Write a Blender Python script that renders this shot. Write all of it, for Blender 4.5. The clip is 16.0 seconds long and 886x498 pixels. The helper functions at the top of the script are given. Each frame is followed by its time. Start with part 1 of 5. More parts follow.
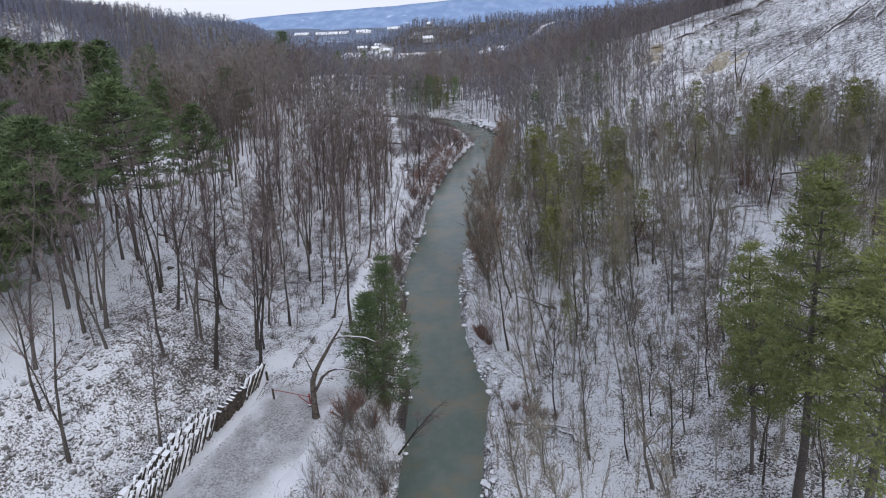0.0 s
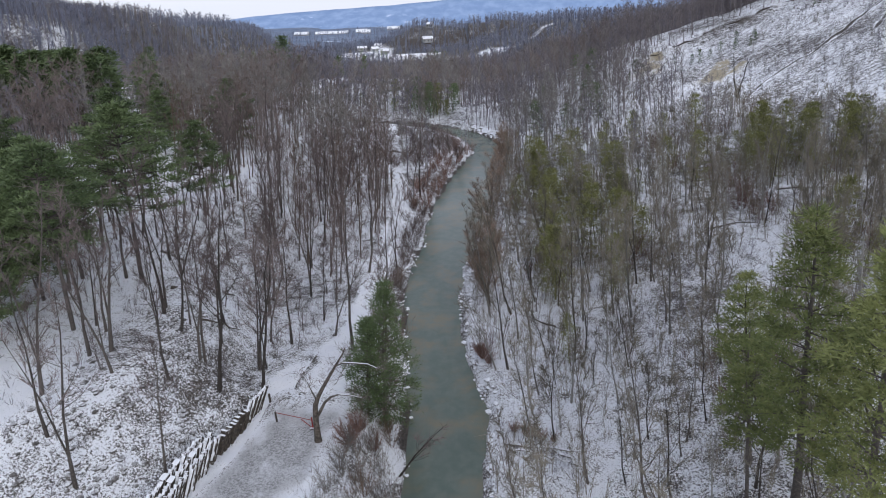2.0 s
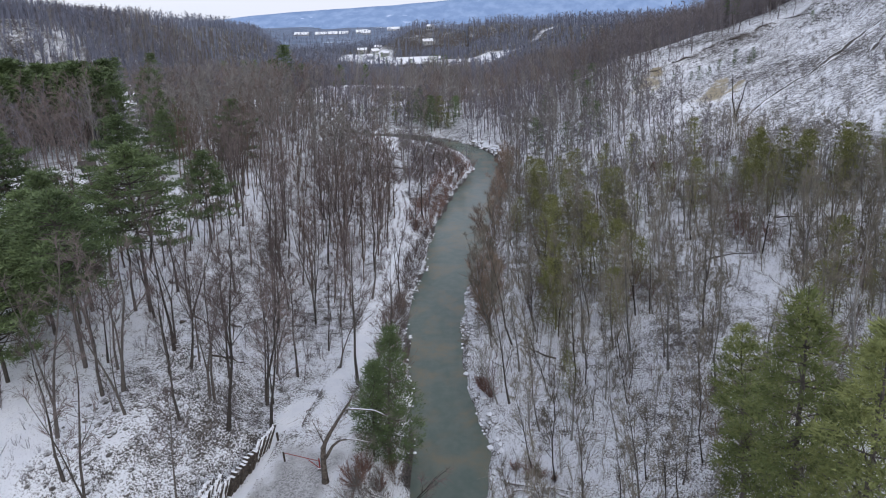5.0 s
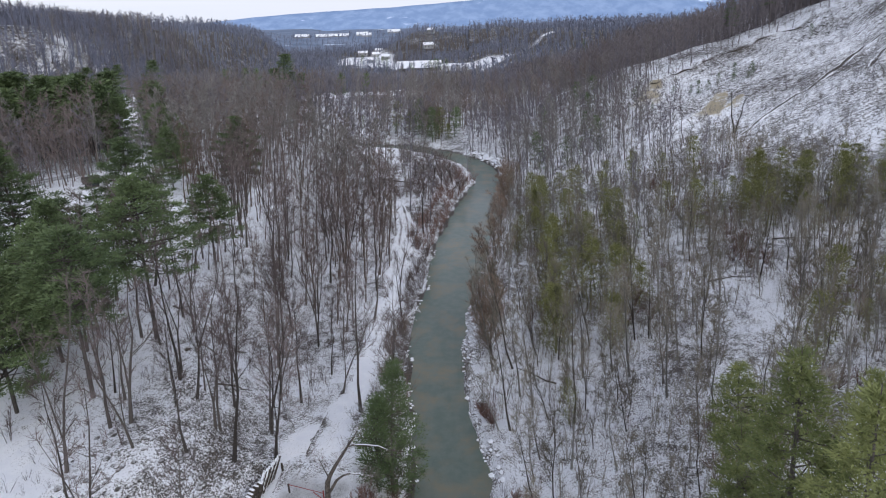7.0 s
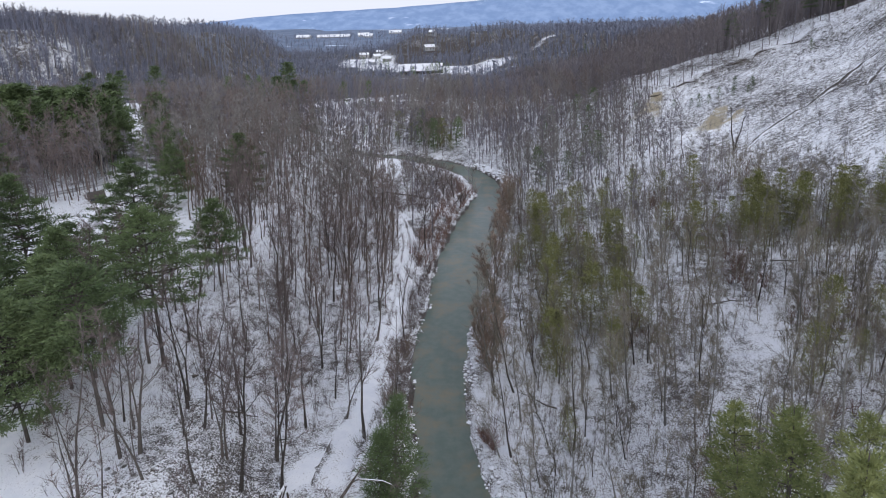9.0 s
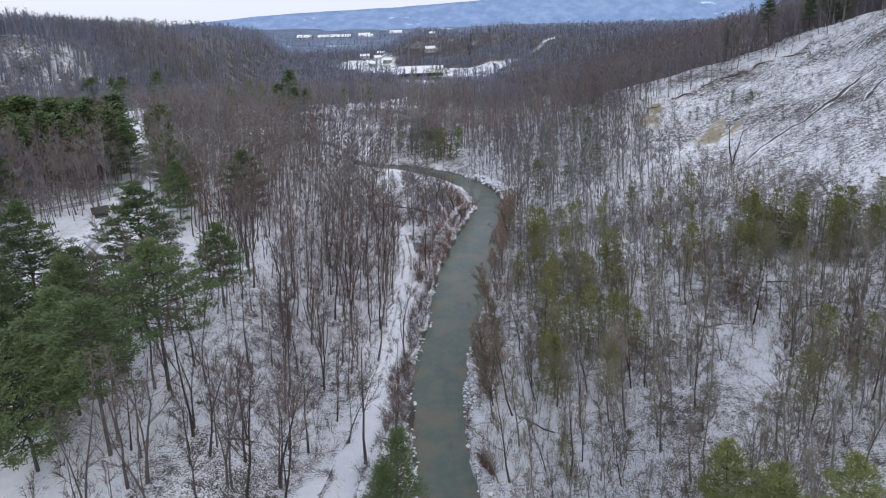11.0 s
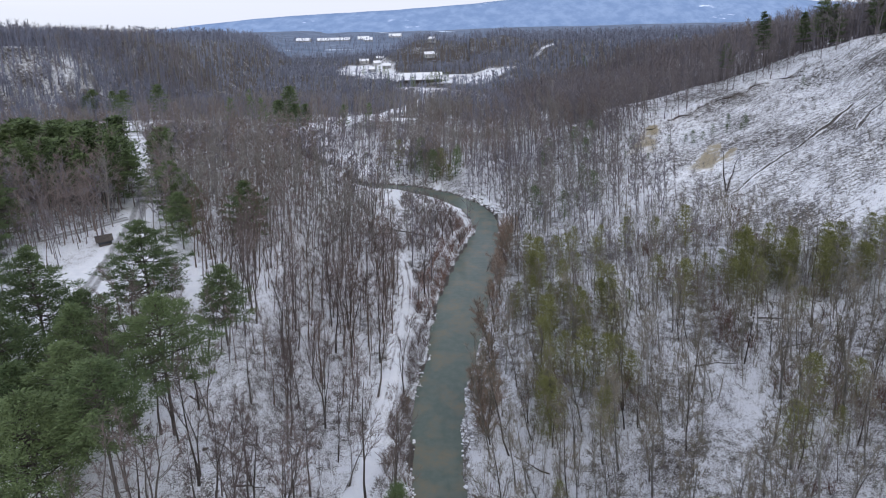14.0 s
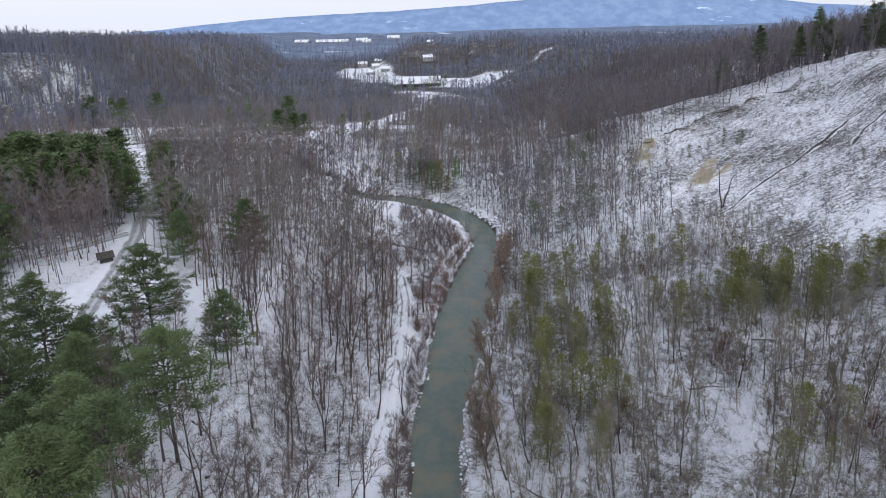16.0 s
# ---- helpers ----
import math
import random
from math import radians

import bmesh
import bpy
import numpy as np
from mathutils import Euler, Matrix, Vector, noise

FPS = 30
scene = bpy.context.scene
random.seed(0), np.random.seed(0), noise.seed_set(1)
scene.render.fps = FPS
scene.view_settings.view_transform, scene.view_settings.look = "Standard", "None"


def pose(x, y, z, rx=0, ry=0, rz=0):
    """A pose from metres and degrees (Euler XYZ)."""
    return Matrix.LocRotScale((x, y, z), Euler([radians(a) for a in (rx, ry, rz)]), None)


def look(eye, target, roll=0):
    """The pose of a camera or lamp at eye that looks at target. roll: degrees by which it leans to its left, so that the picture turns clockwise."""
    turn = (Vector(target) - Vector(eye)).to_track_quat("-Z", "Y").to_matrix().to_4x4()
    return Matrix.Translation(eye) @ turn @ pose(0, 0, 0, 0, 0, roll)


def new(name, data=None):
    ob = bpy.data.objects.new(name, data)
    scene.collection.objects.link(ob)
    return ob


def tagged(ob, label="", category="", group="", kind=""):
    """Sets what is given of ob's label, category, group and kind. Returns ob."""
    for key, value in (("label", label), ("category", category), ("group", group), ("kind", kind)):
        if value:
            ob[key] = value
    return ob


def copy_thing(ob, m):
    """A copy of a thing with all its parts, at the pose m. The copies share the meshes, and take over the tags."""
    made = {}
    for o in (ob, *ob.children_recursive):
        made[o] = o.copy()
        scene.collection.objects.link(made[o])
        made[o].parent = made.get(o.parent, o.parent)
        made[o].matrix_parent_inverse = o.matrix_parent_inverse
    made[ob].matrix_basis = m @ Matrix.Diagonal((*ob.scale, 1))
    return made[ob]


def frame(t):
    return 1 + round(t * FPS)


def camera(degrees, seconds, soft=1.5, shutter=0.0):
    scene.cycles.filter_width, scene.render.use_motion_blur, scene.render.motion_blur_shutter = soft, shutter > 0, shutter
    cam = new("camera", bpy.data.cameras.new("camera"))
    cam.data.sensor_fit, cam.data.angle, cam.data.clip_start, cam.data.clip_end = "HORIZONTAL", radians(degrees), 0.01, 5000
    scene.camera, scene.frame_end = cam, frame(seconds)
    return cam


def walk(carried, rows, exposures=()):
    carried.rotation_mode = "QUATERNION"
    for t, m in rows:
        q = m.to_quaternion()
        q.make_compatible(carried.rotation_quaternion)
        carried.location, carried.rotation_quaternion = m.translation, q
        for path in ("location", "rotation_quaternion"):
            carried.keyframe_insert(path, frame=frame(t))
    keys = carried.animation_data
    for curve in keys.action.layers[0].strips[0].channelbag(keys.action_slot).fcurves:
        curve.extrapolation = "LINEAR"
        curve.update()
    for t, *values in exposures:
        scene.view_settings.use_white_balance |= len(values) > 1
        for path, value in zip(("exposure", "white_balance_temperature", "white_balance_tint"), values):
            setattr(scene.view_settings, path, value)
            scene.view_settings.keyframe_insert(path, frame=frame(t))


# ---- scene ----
cam = camera(73.0, 16.0, soft=1.05)
# seconds, place, pitch, yaw, lean
PATH = [
    (0, 0.385, -0.766, 33.228, -22.838, 3.243, -2.728),
    (0.5, 0.438, -0.780, 33.695, -22.764, 3.246, -2.741),
    (1, 0.442, -0.717, 34.190, -22.767, 3.238, -2.716),
    (1.5, 0.407, -0.642, 34.765, -22.854, 3.217, -2.660),
    (2, 0.347, -0.573, 35.401, -22.927, 3.165, -2.567),
    (2.5, 0.284, -0.520, 36.050, -22.989, 3.136, -2.476),
    (3, 0.219, -0.437, 36.713, -23.032, 3.096, -2.367),
    (3.5, 0.144, -0.383, 37.397, -23.070, 3.058, -2.253),
    (4, 0.062, -0.360, 37.950, -23.004, 3.013, -2.192),
    (6.5, -0.119, -0.172, 41.622, -22.884, 3.022, -2.077),
    (7, -0.159, -0.052, 42.263, -22.810, 2.995, -2.037),
    (7.5, -0.185, 0.015, 42.986, -22.767, 2.975, -1.970),
    (8, -0.257, 0.072, 43.795, -22.738, 2.976, -1.946),
    (8.5, -0.308, 0.100, 44.660, -22.758, 3.005, -1.878),
    (9, -0.332, 0.128, 45.509, -22.801, 3.031, -1.806),
    (11.5, -0.192, 0.315, 49.831, -22.863, 3.022, -1.658),
    (12, -0.119, 0.404, 50.761, -22.850, 2.981, -1.649),
    (12.5, -0.115, 0.387, 51.766, -22.833, 3.017, -1.610),
    (13, -0.108, 0.409, 52.608, -22.779, 3.036, -1.583),
    (13.5, -0.113, 0.497, 53.602, -22.752, 3.023, -1.582),
    (14, -0.087, 0.529, 54.668, -22.716, 2.920, -1.557),
    (14.5, -0.061, 0.540, 55.661, -22.709, 2.828, -1.517),
    (15, -0.098, 0.604, 56.525, -22.687, 2.779, -1.456),
    (15.5, -0.143, 0.685, 57.247, -22.644, 2.734, -1.404),
    (16, -0.131, 0.781, 58.228, -22.652, 2.711, -1.384),
]
walk(cam, [(t, pose(x, y, z, 90 + pitch, 0, yaw) @ pose(0, 0, 0, 0, 0, lean)) for t, x, y, z, pitch, yaw, lean in PATH])

# ---- light ----
world = bpy.data.worlds.new("overcast_sky")
scene.world = world
world.use_nodes = True
wn, wl = world.node_tree.nodes, world.node_tree.links
sky = wn.new("ShaderNodeTexSky")
sky.sky_type = "NISHITA"
sky.sun_disc = False
sky.sun_elevation, sky.sun_rotation = radians(32), radians(150)
sky.air_density, sky.dust_density, sky.ozone_density = 1.0, 1.0, 1.0
cloud = wn.new("ShaderNodeMix")
cloud.data_type = "RGBA"
cloud.inputs[0].default_value = 0.8
cloud.inputs[7].default_value = (9.5, 10.0, 11.75, 1)
wl.new(sky.outputs[0], cloud.inputs[6])
wl.new(cloud.outputs[2], wn["Background"].inputs[0])
wn["Background"].inputs[1].default_value = 0.089
sun = new("sun", bpy.data.lights.new("sun", "SUN"))
sun.data.energy, sun.data.angle, sun.data.color = 0.75, radians(25), (1.0, 0.97, 0.93)
sun.matrix_world = look((0, 0, 0), (-math.sin(radians(150)) * 0.85, -math.cos(radians(150)) * 0.85, -0.53))
scene.view_settings.exposure = 0.19


# ---- materials ----
def material(name, rough=0.9, spec=0.2):
    m = bpy.data.materials.new(name)
    m.use_nodes = True
    b = m.node_tree.nodes["Principled BSDF"]
    b.inputs["Roughness"].default_value = rough
    b.inputs["Specular IOR Level"].default_value = spec
    return m, m.node_tree.nodes, m.node_tree.links, b


def noise_node(nodes, links, scale, detail=4, rough=0.6, vec=None):
    n = nodes.new("ShaderNodeTexNoise")
    n.inputs["Scale"].default_value, n.inputs["Detail"].default_value, n.inputs["Roughness"].default_value = scale, detail, rough
    if vec is not None:
        links.new(vec, n.inputs["Vector"])
    return n.outputs["Fac"]


def math_node(nodes, links, op, a, b=0.0, clamp=False):
    n = nodes.new("ShaderNodeMath")
    n.operation, n.use_clamp = op, clamp
    for k, v in enumerate((a, b)):
        if isinstance(v, (int, float)):
            n.inputs[k].default_value = v
        else:
            links.new(v, n.inputs[k])
    return n.outputs[0]


def ramp(nodes, links, fac, lo, hi, to_lo=0.0, to_hi=1.0):
    n = nodes.new("ShaderNodeMapRange")
    n.interpolation_type = "SMOOTHSTEP"
    links.new(fac, n.inputs[0])
    for k, v in enumerate((lo, hi, to_lo, to_hi)):
        n.inputs[k + 1].default_value = v
    return n.outputs[0]


def mix(nodes, links, fac, a, b):
    n = nodes.new("ShaderNodeMix")
    n.data_type = "RGBA"
    for k, v in ((0, fac), (6, a), (7, b)):
        if isinstance(v, tuple):
            n.inputs[k].default_value = (*v, 1)
        elif isinstance(v, (int, float)):
            n.inputs[k].default_value = v
        else:
            links.new(v, n.inputs[k])
    return n.outputs[2]


def bump(nodes, links, b, height, strength, distance):
    n = nodes.new("ShaderNodeBump")
    n.inputs["Strength"].default_value, n.inputs["Distance"].default_value = strength, distance
    links.new(height, n.inputs["Height"])
    links.new(n.outputs[0], b.inputs["Normal"])


def where(nodes):
    return nodes.new("ShaderNodeNewGeometry").outputs["Position"]


def varied(name, dark, light, scale, rough=0.9, per_object=0.0, spec=0.15):
    """Two tones by fine and coarse noise; per_object lets whole objects differ in tone."""
    m, n, l, b = material(name, rough, spec)
    p = where(n)
    f = math_node(n, l, "ADD", math_node(n, l, "MULTIPLY", noise_node(n, l, scale, vec=p), 0.7), math_node(n, l, "MULTIPLY", noise_node(n, l, scale * 0.06, vec=p), 0.5))
    if per_object:
        r = math_node(n, l, "SUBTRACT", n.new("ShaderNodeObjectInfo").outputs["Random"], 0.5)
        f = math_node(n, l, "ADD", f, math_node(n, l, "MULTIPLY", r, per_object))
    l.new(mix(n, l, ramp(n, l, f, 0.35, 0.85), dark, light), b.inputs["Base Color"])
    return m


def snowy(name, dark, light, scale, lo, hi, rough=0.85):
    """A surface with thin snow lying where it faces up."""
    m, n, l, b = material(name, rough, 0.2)
    p = where(n)
    f = noise_node(n, l, scale, vec=p)
    base = mix(n, l, ramp(n, l, f, 0.3, 0.7), dark, light)
    sep = n.new("ShaderNodeSeparateXYZ")
    l.new(n.new("ShaderNodeNewGeometry").outputs["Normal"], sep.inputs[0])
    up = math_node(n, l, "ADD", sep.outputs[2], math_node(n, l, "MULTIPLY", math_node(n, l, "SUBTRACT", noise_node(n, l, scale * 0.6, vec=p), 0.5), 0.9))
    l.new(mix(n, l, ramp(n, l, up, lo, hi), base, (0.84, 0.855, 0.89)), b.inputs["Base Color"])
    bump(n, l, b, f, 0.4, 0.05)
    return m


def ground_material():
    m, n, l, b = material("thin_snow_on_leaf_litter", 0.9, 0.15)
    p = where(n)
    lit = n.new("ShaderNodeAttribute")
    lit.attribute_name = "litter"
    gra = n.new("ShaderNodeAttribute")
    gra.attribute_name = "gravel"
    cla = n.new("ShaderNodeAttribute")
    cla.attribute_name = "clay"
    sca = n.new("ShaderNodeAttribute")
    sca.attribute_name = "scar"
    mp = n.new("ShaderNodeMapping")
    mp.inputs["Rotation"].default_value, mp.inputs["Scale"].default_value = (0, 0, radians(-31)), (0.3, 1.9, 0.05)
    l.new(p, mp.inputs[0])
    runnel = noise_node(n, l, 1.0, 6, 0.72, mp.outputs[0])
    fine, mid, wide = noise_node(n, l, 6.2, 7, 0.8, p), noise_node(n, l, 0.7, 4, 0.6, p), noise_node(n, l, 0.06, 3, 0.5, p)
    cover = math_node(n, l, "ADD", math_node(n, l, "MULTIPLY", fine, 0.85), math_node(n, l, "ADD", math_node(n, l, "MULTIPLY", mid, 0.30), math_node(n, l, "MULTIPLY", wide, 0.25)))
    streaks = math_node(n, l, "ADD", math_node(n, l, "MULTIPLY", runnel, 0.26), math_node(n, l, "ADD", math_node(n, l, "ADD", math_node(n, l, "MULTIPLY", fine, 0.49), math_node(n, l, "MULTIPLY", noise_node(n, l, 1.7, 5, 0.75, p), 0.395)), math_node(n, l, "MULTIPLY", wide, 0.2)))
    turn = math_node(n, l, "MULTIPLY", math_node(n, l, "SUBTRACT", streaks, cover), sca.outputs["Fac"])
    cover = math_node(n, l, "ADD", cover, turn)
    bare = ramp(n, l, math_node(n, l, "ADD", cover, math_node(n, l, "MULTIPLY", math_node(n, l, "SUBTRACT", lit.outputs["Fac"], 0.5), 0.5)), 0.675, 0.765)
    soil = mix(n, l, ramp(n, l, noise_node(n, l, 7.0, 3, 0.6, p), 0.3, 0.7), (0.036, 0.033, 0.032), (0.125, 0.109, 0.098))
    snow = mix(n, l, ramp(n, l, mid, 0.3, 0.7), (0.77, 0.79, 0.835), (0.865, 0.878, 0.905))
    base = mix(n, l, bare, snow, soil)
    gravel = mix(n, l, ramp(n, l, fine, 0.38, 0.62), (0.15, 0.148, 0.145), (0.52, 0.525, 0.54))
    base = mix(n, l, math_node(n, l, "MULTIPLY", gra.outputs["Fac"], ramp(n, l, mid, 0.15, 0.55, 0.35, 1.0), True), base, gravel)
    clay = mix(n, l, ramp(n, l, fine, 0.3, 0.7), (0.25, 0.215, 0.15), (0.42, 0.37, 0.27))
    base = mix(n, l, ramp(n, l, math_node(n, l, "ADD", cla.outputs["Fac"], math_node(n, l, "MULTIPLY", math_node(n, l, "SUBTRACT", cover, 0.7), 2.6)), 0.3, 0.8), base, clay)
    l.new(base, b.inputs["Base Color"])
    bump(n, l, b, cover, 0.6, 0.25)
    return m


def water_material():
    m, n, l, b = material("green_grey_creek_water", 0.12, 0.5)
    p = where(n)
    f = noise_node(n, l, 0.22, 4, 0.55, p)
    f2 = noise_node(n, l, 0.9, 3, 0.6, p)
    bed = mix(n, l, ramp(n, l, f, 0.42, 0.66), (0.092, 0.123, 0.105), (0.165, 0.152, 0.108))
    l.new(mix(n, l, ramp(n, l, f2, 0.3, 0.8), bed, (0.122, 0.148, 0.128)), b.inputs["Base Color"])
    b.inputs["IOR"].default_value = 1.33
    bump(n, l, b, noise_node(n, l, 3.0, 3, 0.6, p), 0.25, 0.05)
    return m


# blue air haze mixed into the base colour, plus emission for its brightness
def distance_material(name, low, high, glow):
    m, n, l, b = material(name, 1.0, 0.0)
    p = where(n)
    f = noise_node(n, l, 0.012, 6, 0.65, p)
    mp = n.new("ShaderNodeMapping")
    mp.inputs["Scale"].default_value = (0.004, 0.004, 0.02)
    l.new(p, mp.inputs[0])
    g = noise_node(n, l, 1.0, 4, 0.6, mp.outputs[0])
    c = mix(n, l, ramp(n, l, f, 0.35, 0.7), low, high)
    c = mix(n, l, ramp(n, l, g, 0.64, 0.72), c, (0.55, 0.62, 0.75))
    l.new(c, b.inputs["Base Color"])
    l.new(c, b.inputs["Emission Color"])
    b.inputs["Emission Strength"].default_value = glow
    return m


GROUND = ground_material()
WATER = water_material()
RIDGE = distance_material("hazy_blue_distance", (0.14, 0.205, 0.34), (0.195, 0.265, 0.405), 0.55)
BARK = varied("dark_grey_bark", (0.045, 0.039, 0.035), (0.13, 0.115, 0.104), 9, per_object=0.5)
WOODS_GREY = varied("grey_brown_bare_woods", (0.122, 0.114, 0.128), (0.222, 0.208, 0.232), 0.5)
WOODS_BROWN = varied("warm_brown_bare_woods", (0.135, 0.108, 0.1), (0.235, 0.195, 0.182), 0.5)
WOODS_PALE = varied("pale_grey_bare_woods", (0.15, 0.14, 0.13), (0.285, 0.27, 0.252), 0.5)
WOODS_DARK = varied("dark_brown_bare_woods", (0.125, 0.11, 0.112), (0.23, 0.204, 0.206), 0.5)
# the two far woods carry the air's haze as a paler, bluer base colour
WOODS_FAR_HAZY = varied("haze_tinted_far_woods", (0.135, 0.143, 0.185), (0.235, 0.248, 0.312), 0.2)
WOODS_LAST_HAZY = varied("haze_tinted_farthest_woods", (0.18, 0.2, 0.26), (0.26, 0.285, 0.36), 0.1)
BARK_PALE = varied("pale_grey_bark", (0.13, 0.124, 0.114), (0.30, 0.29, 0.27), 9, per_object=0.5)
TWIG_PURPLE = varied("purple_brown_twigs", (0.1, 0.08, 0.076), (0.205, 0.168, 0.16), 1.5, per_object=0.5)
TWIG_BROWN = varied("brown_twigs", (0.11, 0.08, 0.062), (0.21, 0.155, 0.12), 1.5, per_object=0.5)
TWIG_GREY = varied("grey_olive_twigs", (0.128, 0.114, 0.09), (0.27, 0.244, 0.198), 1.5, per_object=0.5)
TWIG_RED = varied("russet_twigs", (0.14, 0.085, 0.07), (0.26, 0.17, 0.145), 2, per_object=0.4)
WILLOW = varied("orange_brown_willow_twigs", (0.2, 0.148, 0.115), (0.35, 0.268, 0.212), 2, per_object=0.3)
PINE = varied("dark_pine_needles", (0.042, 0.068, 0.032), (0.155, 0.203, 0.092), 1.6, 0.6, per_object=0.15)
PINE_LIGHT = varied("bright_pine_needles", (0.095, 0.12, 0.045), (0.28, 0.3, 0.115), 1.4, 0.6, per_object=0.18)
OLIVE = varied("olive_cedar_foliage", (0.07, 0.08, 0.032), (0.2, 0.205, 0.08), 1.1, 0.7, per_object=0.5)
STONE = snowy("snowy_grey_stone", (0.10, 0.095, 0.09), (0.26, 0.25, 0.23), 3, 0.35, 0.75)
SHALE = snowy("dark_slope_stone", (0.055, 0.05, 0.046), (0.16, 0.15, 0.14), 3, 0.75, 1.15)
TIMBER = snowy("weathered_timber", (0.032, 0.027, 0.024), (0.09, 0.075, 0.062), 5, 0.45, 0.7)
FALLEN = snowy("dark_fallen_wood", (0.05, 0.042, 0.037), (0.14, 0.12, 0.10), 5, 0.85, 1.25)
LOG = snowy("bleached_driftwood", (0.10, 0.088, 0.075), (0.24, 0.22, 0.195), 4, 0.15, 0.6)
SNOW = varied("settled_snow", (0.77, 0.79, 0.835), (0.865, 0.878, 0.905), 2.0, 0.8)
RED = varied("faded_red_paint", (0.22, 0.035, 0.03), (0.36, 0.07, 0.058), 6, 0.5)
STEEL = varied("dark_rusty_steel", (0.03, 0.028, 0.027), (0.09, 0.07, 0.055), 8, 0.6)
ROOF = snowy("snow_covered_roofing", (0.10, 0.10, 0.11), (0.18, 0.18, 0.19), 2, 0.3, 0.5)
SIDING = varied("pale_painted_siding", (0.28, 0.28, 0.28), (0.50, 0.50, 0.49), 3, 0.7, per_object=0.6)
SIDING_DARK = varied("dark_brown_siding", (0.05, 0.045, 0.042), (0.11, 0.095, 0.085), 3, 0.7)
GLASS = material("dark_window_glass", 0.1, 0.5)[0]
GLASS.node_tree.nodes["Principled BSDF"].inputs["Base Color"].default_value = (0.03, 0.035, 0.04, 1)


# ---- mesh helpers ----
rng = np.random.default_rng(7)


class Geo:
    """Triangles gathered piece by piece."""

    def __init__(self):
        self.v, self.f, self.n = [], [], 0

    def add(self, v, f):
        v, f = np.asarray(v, float).reshape(-1, 3), np.asarray(f, int).reshape(-1, 3)
        self.v.append(v)
        self.f.append(f + self.n)
        self.n += len(v)

    def tube(self, pts, radii, sides=3, cap=False):
        pts = np.asarray(pts, float)
        ahead = np.gradient(pts, axis=0)
        ahead /= np.linalg.norm(ahead, axis=1)[:, None] + 1e-9
        ref = np.array([1.0, 0.13, 0.07]) if abs(ahead[0, 0]) < 0.8 else np.array([0.1, 1.0, 0.1])
        a = np.cross(ahead, ref)
        a /= np.linalg.norm(a, axis=1)[:, None]
        c = np.cross(ahead, a)
        ang = np.arange(sides) * 2 * np.pi / sides
        ring = np.cos(ang)[None, :, None] * a[:, None] + np.sin(ang)[None, :, None] * c[:, None]
        v = pts[:, None] + ring * np.asarray(radii, float)[:, None, None]
        f = []
        for i in range(len(pts) - 1):
            for j in range(sides):
                p, q = i * sides + j, i * sides + (j + 1) % sides
                f += [(p, q, p + sides), (q, q + sides, p + sides)]
        if cap:
            for base, turn in ((0, 1), ((len(pts) - 1) * sides, 0)):
                for j in range(1, sides - 1):
                    f.append((base, base + j + turn, base + j + 1 - turn))
        self.add(v, f)

    def blades(self, p, q, w, level=0.0):
        """Slim triangles from p to q, w wide at the foot; level lays them flatter."""
        p, q = np.asarray(p, float), np.asarray(q, float)
        d = q - p
        side = np.cross(d, rng.normal(size=p.shape) + np.array([0, 0, level]))
        side /= np.linalg.norm(side, axis=1)[:, None] + 1e-9
        side *= np.asarray(w, float).reshape(-1, 1) / 2
        v = np.stack([p - side, p + side, q], 1)
        k = np.arange(len(p))[:, None] * 3
        self.add(v, k + np.array([[0, 1, 2]]))

    def box(self, lo, hi, m=None):
        x0, y0, z0 = lo
        x1, y1, z1 = hi
        v = np.array([(x0, y0, z0), (x1, y0, z0), (x1, y1, z0), (x0, y1, z0), (x0, y0, z1), (x1, y0, z1), (x1, y1, z1), (x0, y1, z1)])
        if m is not None:
            v = v @ np.array(m.to_3x3()).T + np.array(m.translation)
        self.add(v, [(0, 2, 1), (0, 3, 2), (4, 5, 6), (4, 6, 7), (0, 1, 5), (0, 5, 4), (1, 2, 6), (1, 6, 5), (2, 3, 7), (2, 7, 6), (3, 0, 4), (3, 4, 7)])

    def arrays(self):
        return np.concatenate(self.v), np.concatenate(self.f)


def mesh_of(name, v, f, mat, smooth=False):
    me = bpy.data.meshes.new(name)
    v, f = np.asarray(v, np.float32), np.asarray(f, np.int32)
    me.vertices.add(len(v))
    me.vertices.foreach_set("co", v.ravel())
    me.loops.add(f.size)
    me.loops.foreach_set("vertex_index", f.ravel())
    me.polygons.add(len(f))
    me.polygons.foreach_set("loop_start", np.arange(len(f), dtype=np.int32) * 3)
    me.polygons.foreach_set("use_smooth", np.full(len(f), smooth))
    me.update()
    me.materials.append(mat)
    return me


def part(name, geo, mat, parent, label="", smooth=False):
    ob = new(name, mesh_of(name, *(geo.arrays() if isinstance(geo, Geo) else geo), mat, smooth))
    ob.parent = parent
    return tagged(ob, label)


def piece(name, mesh, parent, m):
    """One more object on a shared mesh, under its thing."""
    ob = new(name, mesh)
    ob.parent = parent
    ob.matrix_basis = m
    return ob


def sm(x, lo, hi):
    t = np.clip((np.asarray(x, float) - lo) / (hi - lo), 0, 1)
    return t * t * (3 - 2 * t)


WAVES = [(rng.uniform(0, 6.28), rng.uniform(0, 6.28), rng.uniform(0, 6.28), rng.uniform(0.6, 1.7)) for _ in range(8)]


def rough_field(x, y, size):
    """A smooth uneven field between about -1 and 1, with bumps of that size."""
    out = 0.0
    for a, b, c, k in WAVES:
        out = out + np.sin((x * math.cos(a) + y * math.sin(a)) * k * 3.1 / size + b + 1.3 * np.sin((x * math.sin(a) - y * math.cos(a)) * 1.7 / size + c))
    return out / 5.0


